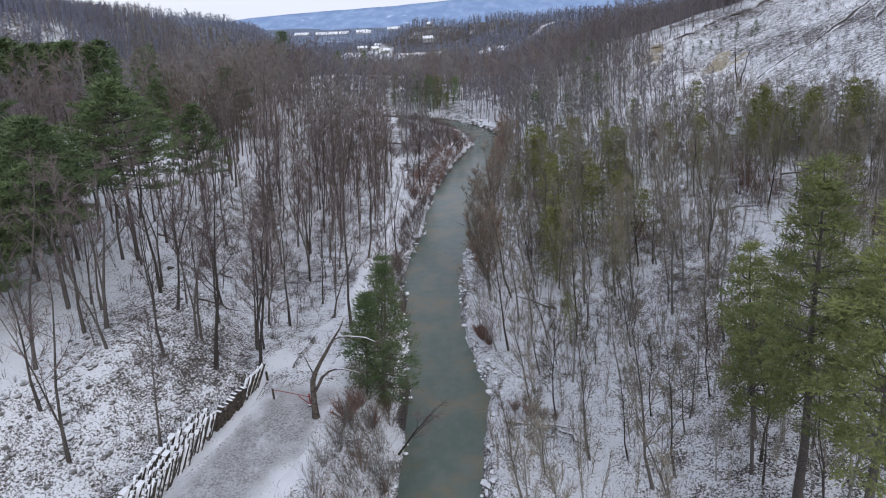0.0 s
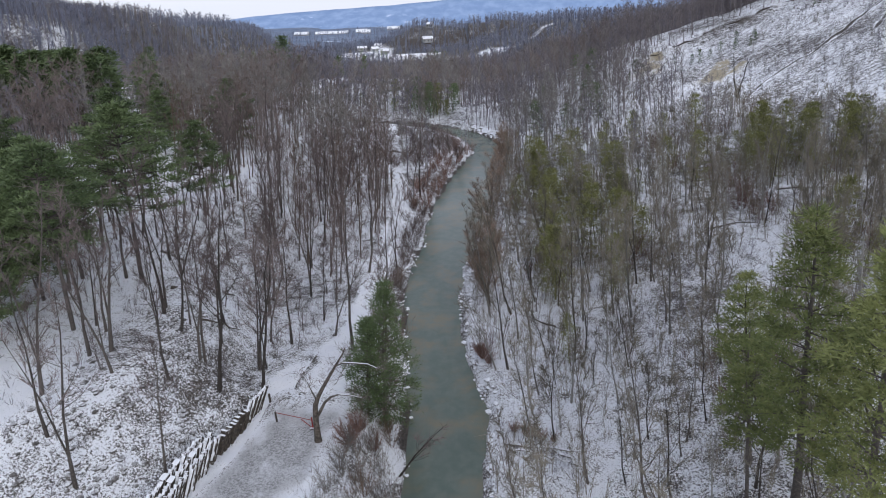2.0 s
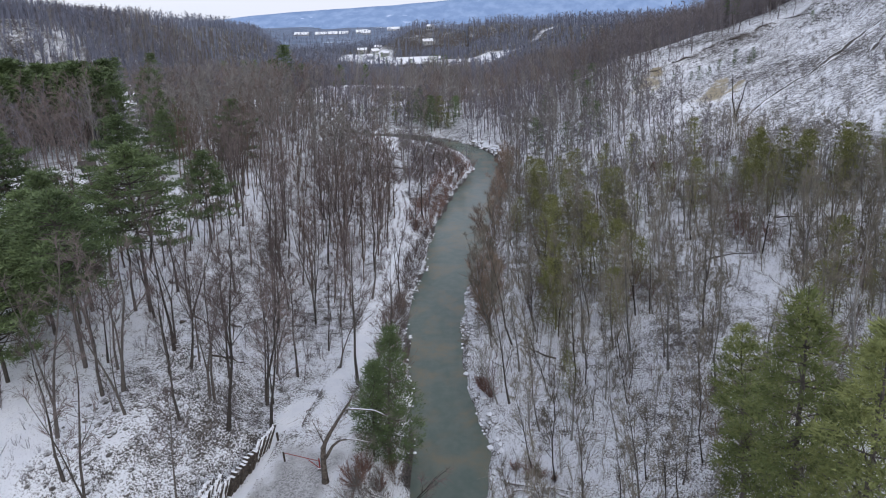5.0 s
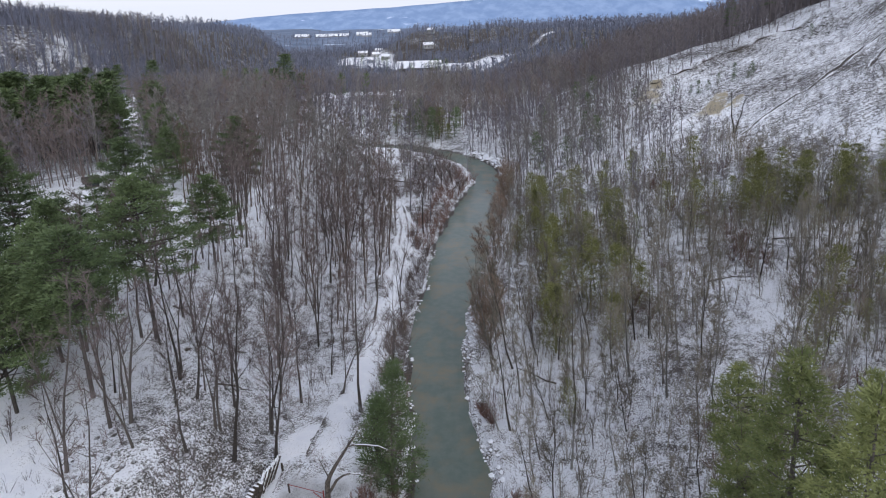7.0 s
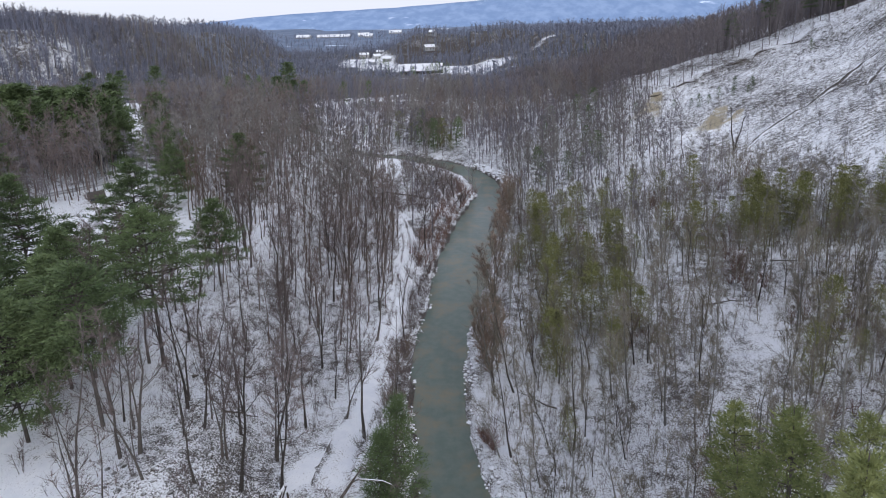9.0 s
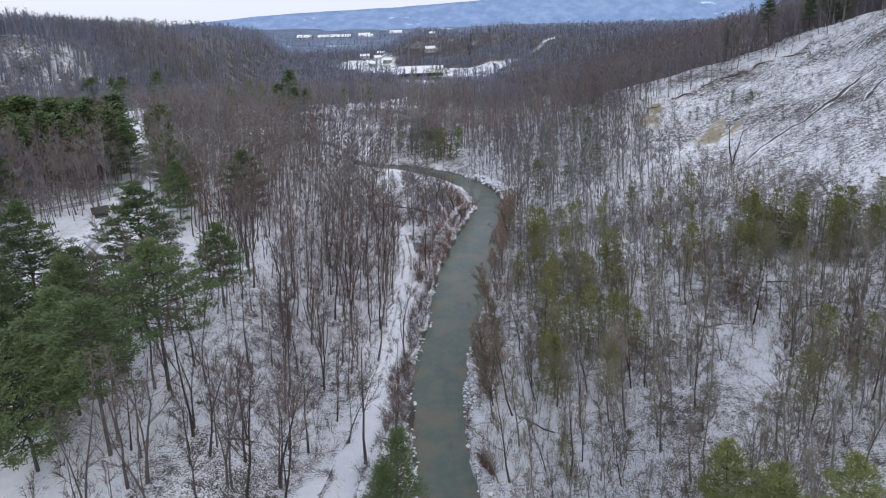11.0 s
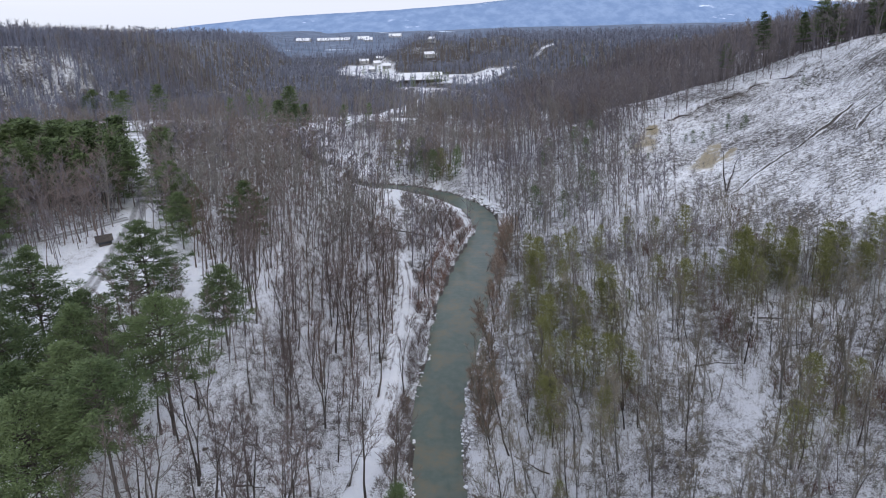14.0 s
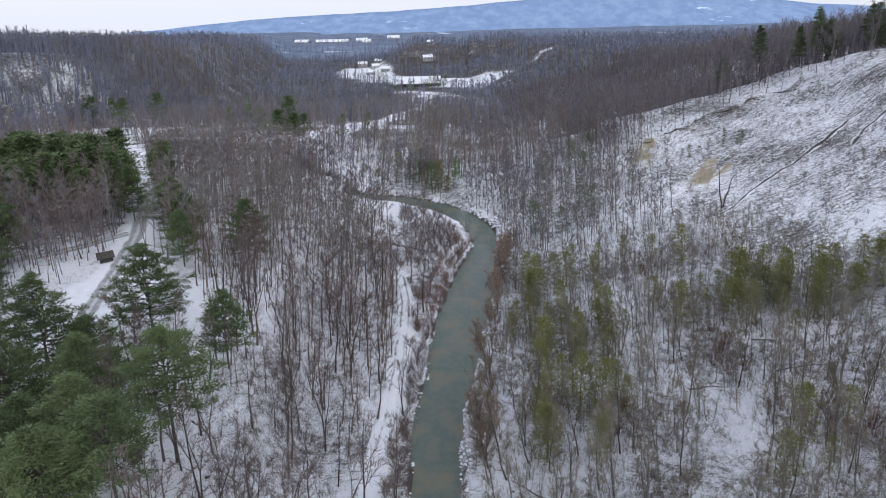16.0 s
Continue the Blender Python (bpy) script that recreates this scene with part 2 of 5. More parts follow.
# ---- the lie of the land ----
CREEK = np.array([(-1, -150, 3), (-2, 0, 2.9), (-2.5, 32.5, 2.8), (-2.3, 38, 3.1), (-2.3, 43, 3.6), (-3, 48, 3.2), (-4.3, 58, 2.9), (-4.8, 66, 3.4), (-4.7, 76, 3.5),
                  (-3.2, 84, 3.8), (-2.6, 94, 4.5), (-1.5, 105, 4.6), (1, 121, 4.5), (3, 133, 3.9), (4.3, 142, 2.9), (3.5, 152, 3.1), (0, 162, 3.1), (-8, 172, 2.8)])
CREEK = np.vstack([CREEK, [(-20, 180, 2.5), (-32, 184, 2.0), (-44, 188, 1.8), (-56, 205, 2.2), (-66, 224, 2.6), (-82, 236, 2.8), (-110, 243, 2.8), (-140, 262, 2.8)]])
TRACK = np.array([(-13.9, 41.6), (-13.3, 50), (-12.4, 58), (-12.2, 65), (-11.9, 75), (-12.1, 85), (-12.4, 98), (-13.2, 110), (-16, 122), (-20, 132)])
GLADE = np.array([(24, 49), (29, 55), (34.4, 61), (36, 67), (32, 72)])
MEADOW = np.array([(-180, 1030), (-145, 900), (-100, 800), (-30, 765), (12, 750)])
LOW_MEADOW = np.array([(-55, 660), (-25, 610), (5, 555)])
VALLEY_ROAD = np.array([(-82, 254), (-66, 277), (-57, 313), (-50, 380), (-46, 471), (-36, 560), (-40, 640)])
ROAD = np.array([(-19.5, 18), (-16.6, 27), (-14.6, 33), (-13.7, 38), (-13.9, 43)])
DRIVE = np.array([(-44, 40), (-60, 74), (-65, 87), (-70, 106), (-76.5, 127), (-84, 144), (-97, 168), (-131, 227), (-150, 252)])


def near_line(x, y, line):
    """Distance to a line of points, and its third column at the nearest place."""
    best, val = np.full(np.shape(x), 1e9), np.zeros(np.shape(x))
    for p, q in zip(line[:-1], line[1:]):
        d = q[:2] - p[:2]
        t = np.clip(((x - p[0]) * d[0] + (y - p[1]) * d[1]) / (d @ d), 0, 1)
        r = np.hypot(x - p[0] - t * d[0], y - p[1] - t * d[1])
        hit = r < best
        best = np.where(hit, r, best)
        if len(p) > 2:
            val = np.where(hit, p[2] + t * (q[2] - p[2]), val)
    return best, val


def creek_x(y):
    return np.interp(y, CREEK[:17, 1], CREEK[:17, 0])


def off_water(x, y):
    d, w = near_line(x, y, CREEK)
    return d - w + 0.5 * rough_field(x, y, 4.0) * 0.6


def slip_top(x):
    return np.interp(x, [35, 45, 50, 59, 71, 81, 92, 98, 103, 108, 116, 130], [170, 177, 181, 184, 188.6, 190.4, 192, 188, 183, 178.5, 170, 155]) + 0.9 * np.sin(x * 0.45) + 0.5 * np.sin(x * 1.1 + 1.0)


def ridge_line(x):
    """The far edge of the hill's flat top, where the ground falls away."""
    return np.interp(x, [30, 40, 50, 60, 74, 82, 91, 98, 104, 108, 115, 140, 200], [221, 222, 224, 223, 217, 214, 211, 205, 193, 183, 173, 160, 150])


def scar_at(x, y):
    """The bare slipped face of the east hillside."""
    low = np.interp(x, [20, 35, 45, 54, 60, 66, 72, 110], [150, 136, 129, 121, 112, 106, 100, 84])
    return sm(x, 36, 50) * sm(slip_top(x) - y, -1, 1.5) * sm(y - low, -8, 6)


def gully(x, y):
    """Ribs and runnels down the slipped face."""
    v = -0.51 * x + 0.86 * y
    u = 0.86 * x + 0.51 * y
    a = np.sin(v * 0.55 + 1.6 * np.sin(u * 0.06 + v * 0.03) + 0.8 * np.sin(u * 0.17))
    b = np.sin(v * 1.4 + 2.0 * np.sin(u * 0.11) + 0.3 * u * 0.3)
    return 0.7 * np.abs(a) + 0.4 * np.abs(b)


def land(x, y):
    x, y = np.asarray(x, float), np.asarray(y, float)
    s = off_water(x, y)
    floor = np.interp(y, [-300, 0, 200, 300, 360, 450, 600, 1000, 1500, 2500, 5000], [1.1, 1.1, 1.1, -2, -8, -21, -33, -46, -60, -80, -170])
    # west side: the road's shelf, then the terrace
    shelf = np.interp(y, [0, 30, 44, 60, 66, 400], [4.7, 4.6, 4.4, 1.9, 1.5, 1.2])
    terrace = np.interp(y, [0, 130, 200, 300, 400], [10, 10, 6.5, 4, 0])
    edge = np.interp(y, [10, 26, 39.7, 46, 60, 160], [-35.3, -25.9, -17.8, -18.5, -21.5, -34])
    west = shelf * sm(s, 0.2, 4.2) + np.maximum(terrace - shelf, 0) * (0.2 * sm(edge - x, 0, 1.0) * (1 - sm(y, 40, 44)) + (1 - 0.2 * (1 - sm(y, 40, 44))) * sm(edge - x, 0.5, 9.0))
    west = np.where(y < 200, west, floor + np.maximum(terrace - 1.2, 0) * sm(edge - x, 0, 30))
    # east side: flood bank, bench, the slipping hillside
    shift = np.interp(y, [215, 260, 350, 500, 700, 900, 1100], [0, -8, -14, -14, 0, 30, 60])
    size = np.interp(y, [-100, 60, 215, 280, 350, 450, 700, 900, 1200, 1500], [0.9, 1, 1, 0.83, 0.72, 0.68, 0.74, 0.72, 0.4, 0.1])
    steps = [3, 12, 20, 34, 48, 60, 72, 84, 96, 108, 118, 140, 300, 900]
    low_rise = np.interp(x + shift, steps, [0, 0.2, 2.8, 5.7, 6.8, 7.6, 13.4, 20.4, 27, 34.4, 40, 49, 55, 60])
    high_rise = np.interp(x + shift, steps, [0, 0.1, 2.8, 8.6, 14.2, 16.8, 20.4, 24, 28.6, 40, 45.4, 51, 56, 60])
    up_valley = np.clip((y - 90) / 100, 0, 1)
    rise = low_rise * (1 - up_valley) + high_rise * up_valley
    east = np.minimum(floor, 1.1) * sm(s, 0.0, 1.6) + rise * size
    blend = sm(x - creek_x(y), -1, 1)
    z = west + (east - west) * blend
    # wooded hills down the valley
    foot = np.interp(y, [-100, 200, 264, 310, 337, 467, 1059, 1576, 3000], [-330, -250, -212, -204, -178, -187, -298, -470, -900])
    top = np.interp(y, [100, 250, 520, 800, 1100, 1400, 2000], [20, 34, 54, 50, 43, 37, 15])
    z = z + top * sm(foot - x, 0, 75)
    z = z + np.interp(x, [-165, -130, -95, -30, 40, 90, 170], [0, 20, 38, 36, 26, 12, 0]) * np.exp(-((y - 1085) / 110) ** 4)
    far = sm(y, 120, 500)
    z = z + rough_field(x, y, 9.0) * 0.18 * sm(s, 1, 6) + rough_field(x, y, 60.0) * 1.6 * far + rough_field(x + 40, y, 260.0) * 5 * sm(y, 500, 1000)
    z = z + rough_field(x, y, 14.0) * 0.6 * sm(x, 48, 75) * (1 - far)
    # the slip's head step and gullies
    over = y - slip_top(x)
    z = z + 1.5 * sm(over, -1.0, 0.8) * (1 - sm(over, 40, 70)) * sm(x, 42, 50) * (1 - sm(x, 98, 108))
    past = y - ridge_line(x)
    z = z - 11 * sm(past, 0, 22) * (1 - 0.55 * sm(past, 60, 150) - 0.45 * sm(past, 250, 450)) * sm(x, 38, 50) * (1 - sm(x, 180, 260))
    z = z + scar_at(x, y) * (0.4 * gully(x, y) - 0.2 + 0.35 * rough_field(x, y, 6.0))
    # the channel
    return np.where(s < 0, np.maximum(-1.2, s * 0.6 - 0.12), z * sm(s, -0.4, 0.8) + 0.06)


def in_oval(x, y, cx, cy, rx, ry, turn=0.0, core=0.8):
    c, q = math.cos(radians(turn)), math.sin(radians(turn))
    u, v = (x - cx) * c + (y - cy) * q, -(x - cx) * q + (y - cy) * c
    return 1 - sm(np.hypot(u / rx, v / ry), core, 1.05)


def clearing(x, y):
    """Snow fields without trees."""
    c = in_oval(x, y, -66, 92, 11, 14, 0)
    c = np.maximum(c, in_oval(x, y, -49, 84, 8, 13, 20))
    c = np.maximum(c, in_oval(x, y, -14, 165, 22, 10, -15))
    c = np.maximum(c, in_oval(x, y, -72, 227, 17, 22))
    c = np.maximum(c, in_oval(x, y, -52, 310, 28, 13, 20))
    c = np.maximum(c, in_oval(x, y, -39, 197, 9, 11))
    c = np.maximum(c, 0.75 * in_oval(x, y, -182, 288, 42, 26, 10, 0.5))
    d = near_line(x, y, MEADOW)[0]
    c = np.maximum(c, 1 - sm(d + 6 * rough_field(x, y, 40.0), 34, 48))
    d = near_line(x, y, LOW_MEADOW)[0]
    c = np.maximum(c, 0.78 * (1 - sm(d + 5 * rough_field(x, y, 30.0), 22, 34)))
    d = near_line(x, y, VALLEY_ROAD)[0]
    c = np.maximum(c, 1 - sm(d + 1.5 * rough_field(x, y, 20.0), 6, 10))
    c = np.maximum(c, in_oval(x, y, 98, 815, 12, 30, -50, 0.4))
    c = np.maximum(c, in_oval(x, y, -470, 2180, 190, 60, 0))
    c = np.maximum(c, in_oval(x, y, -105, 205, 12, 16, 20, 0.4))
    d = near_line(x, y, GLADE)[0]
    c = np.maximum(c, 0.8 * (1 - sm(d + 0.8 * rough_field(x, y, 5.0), 1.6, 3.2)))
    d = near_line(x, y, TRACK)[0]
    c = np.maximum(c, 1 - sm(d + 0.4 * rough_field(x, y, 4.0), 0.9, 1.9))
    d = near_line(x, y, ROAD)[0]
    c = np.maximum(c, 1 - sm(d, 3.6, 4.6))
    d = near_line(x, y, DRIVE)[0]
    return np.maximum(c, 1 - sm(d, 2.6, 4.2))


def clay_at(x, y):
    """Two fans of bare clay that have run down from under the turf."""
    out = 0.0
    for ax, ay, bx, by, w in ((55.5, 184.5, 46.5, 166, 6.0), (65, 160.5, 55.5, 145.5, 5.2), (67.5, 154.5, 63, 149, 2.6)):
        dx, dy = bx - ax, by - ay
        ln = math.hypot(dx, dy)
        u = ((x - ax) * dx + (y - ay) * dy) / ln ** 2
        v = np.abs((x - ax) * dy - (y - ay) * dx) / ln
        out = np.maximum(out, sm(u, -0.02, 0.08) * (1 - sm(u, 0.75, 1.15)) * (1 - sm(v / (w * (0.35 + 0.75 * np.clip(u, 0, 1))), 0.45, 1.1)))
    return out * (0.85 + 0.3 * rough_field(x, y, 4.0))


# ---- ground, water, distance ----
def axis(parts):
    out = [parts[0][0]]
    for start, end, step, grow in parts:
        d = step
        while out[-1] < end:
            out.append(out[-1] + d)
            d *= grow
    return np.array(out)


gx = np.concatenate([-axis([(62, 3000, 1.2, 1.075)])[::-1], axis([(-61, 61, 0.95, 1.0)]), axis([(62, 112, 1.0, 1.0)]), axis([(113, 3000, 1.4, 1.085)])])
gy = np.concatenate([-axis([(-24, 400, 4.0, 1.2)])[::-1], axis([(25, 150, 0.85, 1.0)]), axis([(151, 196, 0.95, 1.0)]), axis([(197, 4900, 1.2, 1.026)])])
X, Y = np.meshgrid(gx, gy)
Z = land(X, Y)
nx, ny = len(gx), len(gy)
ii = (np.arange(ny - 1)[:, None] * nx + np.arange(nx - 1)[None]).ravel()
tri = np.concatenate([np.stack([ii, ii + 1, ii + nx + 1], 1), np.stack([ii, ii + nx + 1, ii + nx], 1)])
me = mesh_of("ground", np.stack([X, Y, Z], -1).reshape(-1, 3), tri, GROUND, True)
road_d = near_line(X, Y, ROAD)[0]
bank = off_water(X, Y)
litter = 0.515 - 0.012 * sm(X, 0, 6) * (1 - sm(Y, 110, 150)) + 0.10 * sm(Y, 200, 330) + 0.14 * sm(Y, 360, 470) + 0.05 * rough_field(X, Y, 25.0) + 0.035 * rough_field(X, Y, 7.0)
# oval at (24, 30): more litter, also painted darkening for the big pines' shade
litter = litter + 0.015 * in_oval(X, Y, -25, 37, 6.5, 13, -25) - 0.05 * sm(X, 0, 2) * (1 - sm(X, 10, 26)) * (1 - sm(Y, 60, 90)) + 0.12 * in_oval(X, Y, -8.4, 34, 2.6, 5, 0, 0.4) + 0.07 * in_oval(X, Y, 24, 30, 12, 10, 0, 0.3) - 0.10 * in_oval(X, Y, -18, 52, 9, 12, 0, 0.3) - 0.12 * sm(-X, 28, 36) * (1 - sm(Y, 90, 140))
open_snow, scar = clearing(X, Y), scar_at(X, Y)
glade = 1 - sm(near_line(X, Y, GLADE)[0], 3.0, 5.0)
litter = litter * (1 - open_snow) + (0.20 + 0.24 * glade + (0.2 + 0.16 * rough_field(X, Y, 22.0)) * sm(Y, 450, 560) * (1 - sm(Y, 1200, 1400))) * open_snow
litter = litter * (1 - scar) + scar * (0.565 + 0.06 * (1 - np.clip(gully(X, Y), 0, 1)) ** 1.5 + 0.04 * rough_field(X, Y, 10.0))
litter = np.maximum(litter, np.where((X > creek_x(Y)) & (Y < 110), 0.62, 0.95) * (1 - sm(bank, 0.25, 0.8)))
litter = np.maximum(litter, (0.60 + 0.10 * rough_field(X, Y, 6.0)) * (1 - sm(np.abs(Y - slip_top(X)), 0.6, 2.2)) * sm(X, 50, 53) * (1 - sm(X, 100, 106)))
for name, vals in (("litter", litter), ("scar", scar),
                   ("gravel", (1 - sm(road_d + 0.5 * rough_field(X, Y, 3.0), 1.9, 3.6)) * (1 - sm(Y, 36.5, 41))),
                   ("clay", clay_at(X, Y))):
    me.attributes.new(name, "FLOAT", "POINT").data.foreach_set("value", np.clip(vals, 0, 1).ravel().astype(np.float32))
tagged(new("ground", me), "thin snow over brown leaf litter on the valley floor", "ground", kind="structure")



def strip(name, line, half, lift, label, category, values):
    """A finer sheet of the same ground along a way, with its own wear."""
    d = np.hypot(*np.diff(line, axis=0).T)
    at = np.concatenate([[0], np.cumsum(d)])
    run = np.arange(0, at[-1], 0.3)
    px, py = np.interp(run, at, line[:, 0]), np.interp(run, at, line[:, 1])
    for _ in range(12):
        px[1:-1], py[1:-1] = (px[:-2] + px[2:]) / 2, (py[:-2] + py[2:]) / 2
    ux, uy = np.gradient(px), np.gradient(py)
    ul = np.hypot(ux, uy)
    across = np.linspace(-half, half, 33)
    sx = px[:, None] + (uy / ul)[:, None] * across
    sy = py[:, None] - (ux / ul)[:, None] * across
    edge = np.abs(across)[None] / half + 0 * sx
    ends = sm(np.minimum(run, run[-1] - run), 0.0, 2.5)[:, None]
    sz = land(sx, sy) + (lift + 0.04) * ends - 0.04 - (lift + 0.03) * sm(edge, 0.5, 1.0)
    n = len(across)
    k = (np.arange(len(run) - 1)[:, None] * n + np.arange(n - 1)[None]).ravel()
    sheet = mesh_of(name, np.stack([sx, sy, sz], -1).reshape(-1, 3), np.concatenate([np.stack([k, k + 1, k + n + 1], 1), np.stack([k, k + n + 1, k + n], 1)]), GROUND, True)
    for key, vals in values(across[None] + 0 * sx, sx, sy).items():
        sheet.attributes.new(key, "FLOAT", "POINT").data.foreach_set("value", np.clip(vals, 0, 1).ravel().astype(np.float32))
    return tagged(new(name, sheet), label, category, kind="structure")


strip("trail", np.vstack([[(-13.8, 39.5)], TRACK[1:9]]), 2.2, 0.05, "snowy trail with two dark wheel ruts", "trail",
      lambda c, x, y: {"litter": 0.24 + 0.05 * rough_field(x, y, 2.0) + 0.28 * sm(np.abs(c) + 0.5 * rough_field(x, y, 4.0) + 0.3 * (1 - sm(y, 50, 66)), 1.1, 2.2) + sm(y, 56, 70) * (0.27 + 0.12 * rough_field(x, y, 4.0)) * (1 - sm(np.abs(np.abs(c + 0.15 * rough_field(x, y, 7.0)) - 0.72), 0.05, 0.42))})
strip("road", ROAD, 4.0, 0.06, "gravel road under thin worn snow", "road",
      lambda c, x, y: {"litter": 0.40 + 0.04 * rough_field(x, y, 3.0), "gravel": (1 - sm(np.abs(c) + 0.7 * rough_field(x, y, 2.5), 1.8, 3.4)) * 0.95 * (1 - sm(y + 0.8 * rough_field(x, y, 2.0), 36.5, 41))})
for line in (DRIVE[1:7], np.array([(-100, 109), (-88, 114.6), (-83, 121), (-77.5, 127.5)])):
    strip("driveway", line, 2.3, 0.06, "grey driveway with worn wheel tracks through snow", "driveway",
          lambda c, x, y: {"litter": 0.26 + 0.04 * rough_field(x, y, 3.0), "gravel": (1 - sm(np.abs(c) + 0.3 * rough_field(x, y, 3.0), 1.2, 1.8)) * (1 - 0.5 * (1 - sm(np.abs(c), 0.15, 0.5)))})

for line in ([(52, 128.5), (57, 131), (62.3, 134.7), (67.1, 138), (72, 140.6), (77.1, 144.1), (83.2, 147.1), (88.2, 149.7), (94.1, 154.1), (99, 155.5)], [(88, 141), (94, 146.5), (100, 149), (106, 154)]):
    strip("runnel", np.array(line), 0.8, 0.06, "dark washed runnel across the snowy slope", "runnel",
          lambda c, x, y: {"scar": 1 + 0 * c, "litter": 0.42 + 0.05 * rough_field(x, y, 3.0) + (0.34 + 0.15 * rough_field(x, y, 2.5)) * (1 - sm(np.abs(c + 0.25 * rough_field(x, y, 4.0)), 0.12, 0.55))})

g = Geo()
pts = CREEK[:, :2]
seg = np.concatenate([[0], np.cumsum(np.hypot(*np.diff(pts, axis=0).T))])
along = np.arange(0, seg[-1], 1.5)
cx, cy, cw = (np.interp(along, seg, CREEK[:, k]) for k in range(3))
tx, ty = np.gradient(cx), np.gradient(cy)
tl = np.hypot(tx, ty)
rows = np.stack([np.stack([cx - ty / tl * k * (cw + 2.2), cy + tx / tl * k * (cw + 2.2), 0 * cx], 1) for k in (-1, -0.5, 0, 0.5, 1)], 1)
k = (np.arange(len(along) - 1)[:, None] * 5 + np.arange(4)[None]).ravel()
g.add(rows.reshape(-1, 3), np.concatenate([np.stack([k, k + 5, k + 6], 1), np.stack([k, k + 6, k + 1], 1)]))
tagged(new("water", mesh_of("water", *g.arrays(), WATER, True)), "shallow green-grey creek with smooth slow water", "water", kind="structure")


def far_ridge(name, y0, xs, zs, depth, low, mat, label):
    g = Geo()
    px = np.linspace(xs[0], xs[-1], 160)
    pz = np.interp(px, xs, zs) + rough_field(px, 0 * px, 220.0) * 3
    v, steps = [], 7
    for k in range(steps):
        t = k / (steps - 1)
        v.append(np.stack([px, y0 - depth * (1 - t) + 30 * rough_field(px, px * 0 + 400 * t, 300.0), low + (pz - low) * t ** 0.8], 1))
    v.append(np.stack([px, 0 * px + y0 + 120, 0 * px + low], 1))
    n = len(px)
    k = (np.arange(steps)[:, None] * n + np.arange(n - 1)[None]).ravel()
    g.add(np.concatenate(v), np.concatenate([np.stack([k, k + 1, k + n + 1], 1), np.stack([k, k + n + 1, k + n], 1)]))
    return tagged(new(name, mesh_of(name, *g.arrays(), mat, True)), label, "hills", kind="structure")


# the valley floor in the distance, towards the ridge, with haze painted in
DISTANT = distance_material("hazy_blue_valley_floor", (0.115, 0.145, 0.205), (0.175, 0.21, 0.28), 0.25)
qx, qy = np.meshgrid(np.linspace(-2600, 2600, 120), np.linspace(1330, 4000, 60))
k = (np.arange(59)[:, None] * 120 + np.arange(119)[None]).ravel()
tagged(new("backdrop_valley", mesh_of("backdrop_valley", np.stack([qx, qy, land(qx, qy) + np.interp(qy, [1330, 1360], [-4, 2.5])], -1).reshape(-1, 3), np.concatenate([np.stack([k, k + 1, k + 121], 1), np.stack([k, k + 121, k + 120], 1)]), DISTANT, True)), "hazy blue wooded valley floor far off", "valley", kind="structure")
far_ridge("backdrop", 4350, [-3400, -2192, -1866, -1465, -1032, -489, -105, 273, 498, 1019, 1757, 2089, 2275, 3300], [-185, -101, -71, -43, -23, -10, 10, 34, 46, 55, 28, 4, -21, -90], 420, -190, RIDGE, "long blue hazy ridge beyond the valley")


# ---- trees ----
def unit(v):
    return v / (np.linalg.norm(v, axis=-1, keepdims=True) + 1e-9)


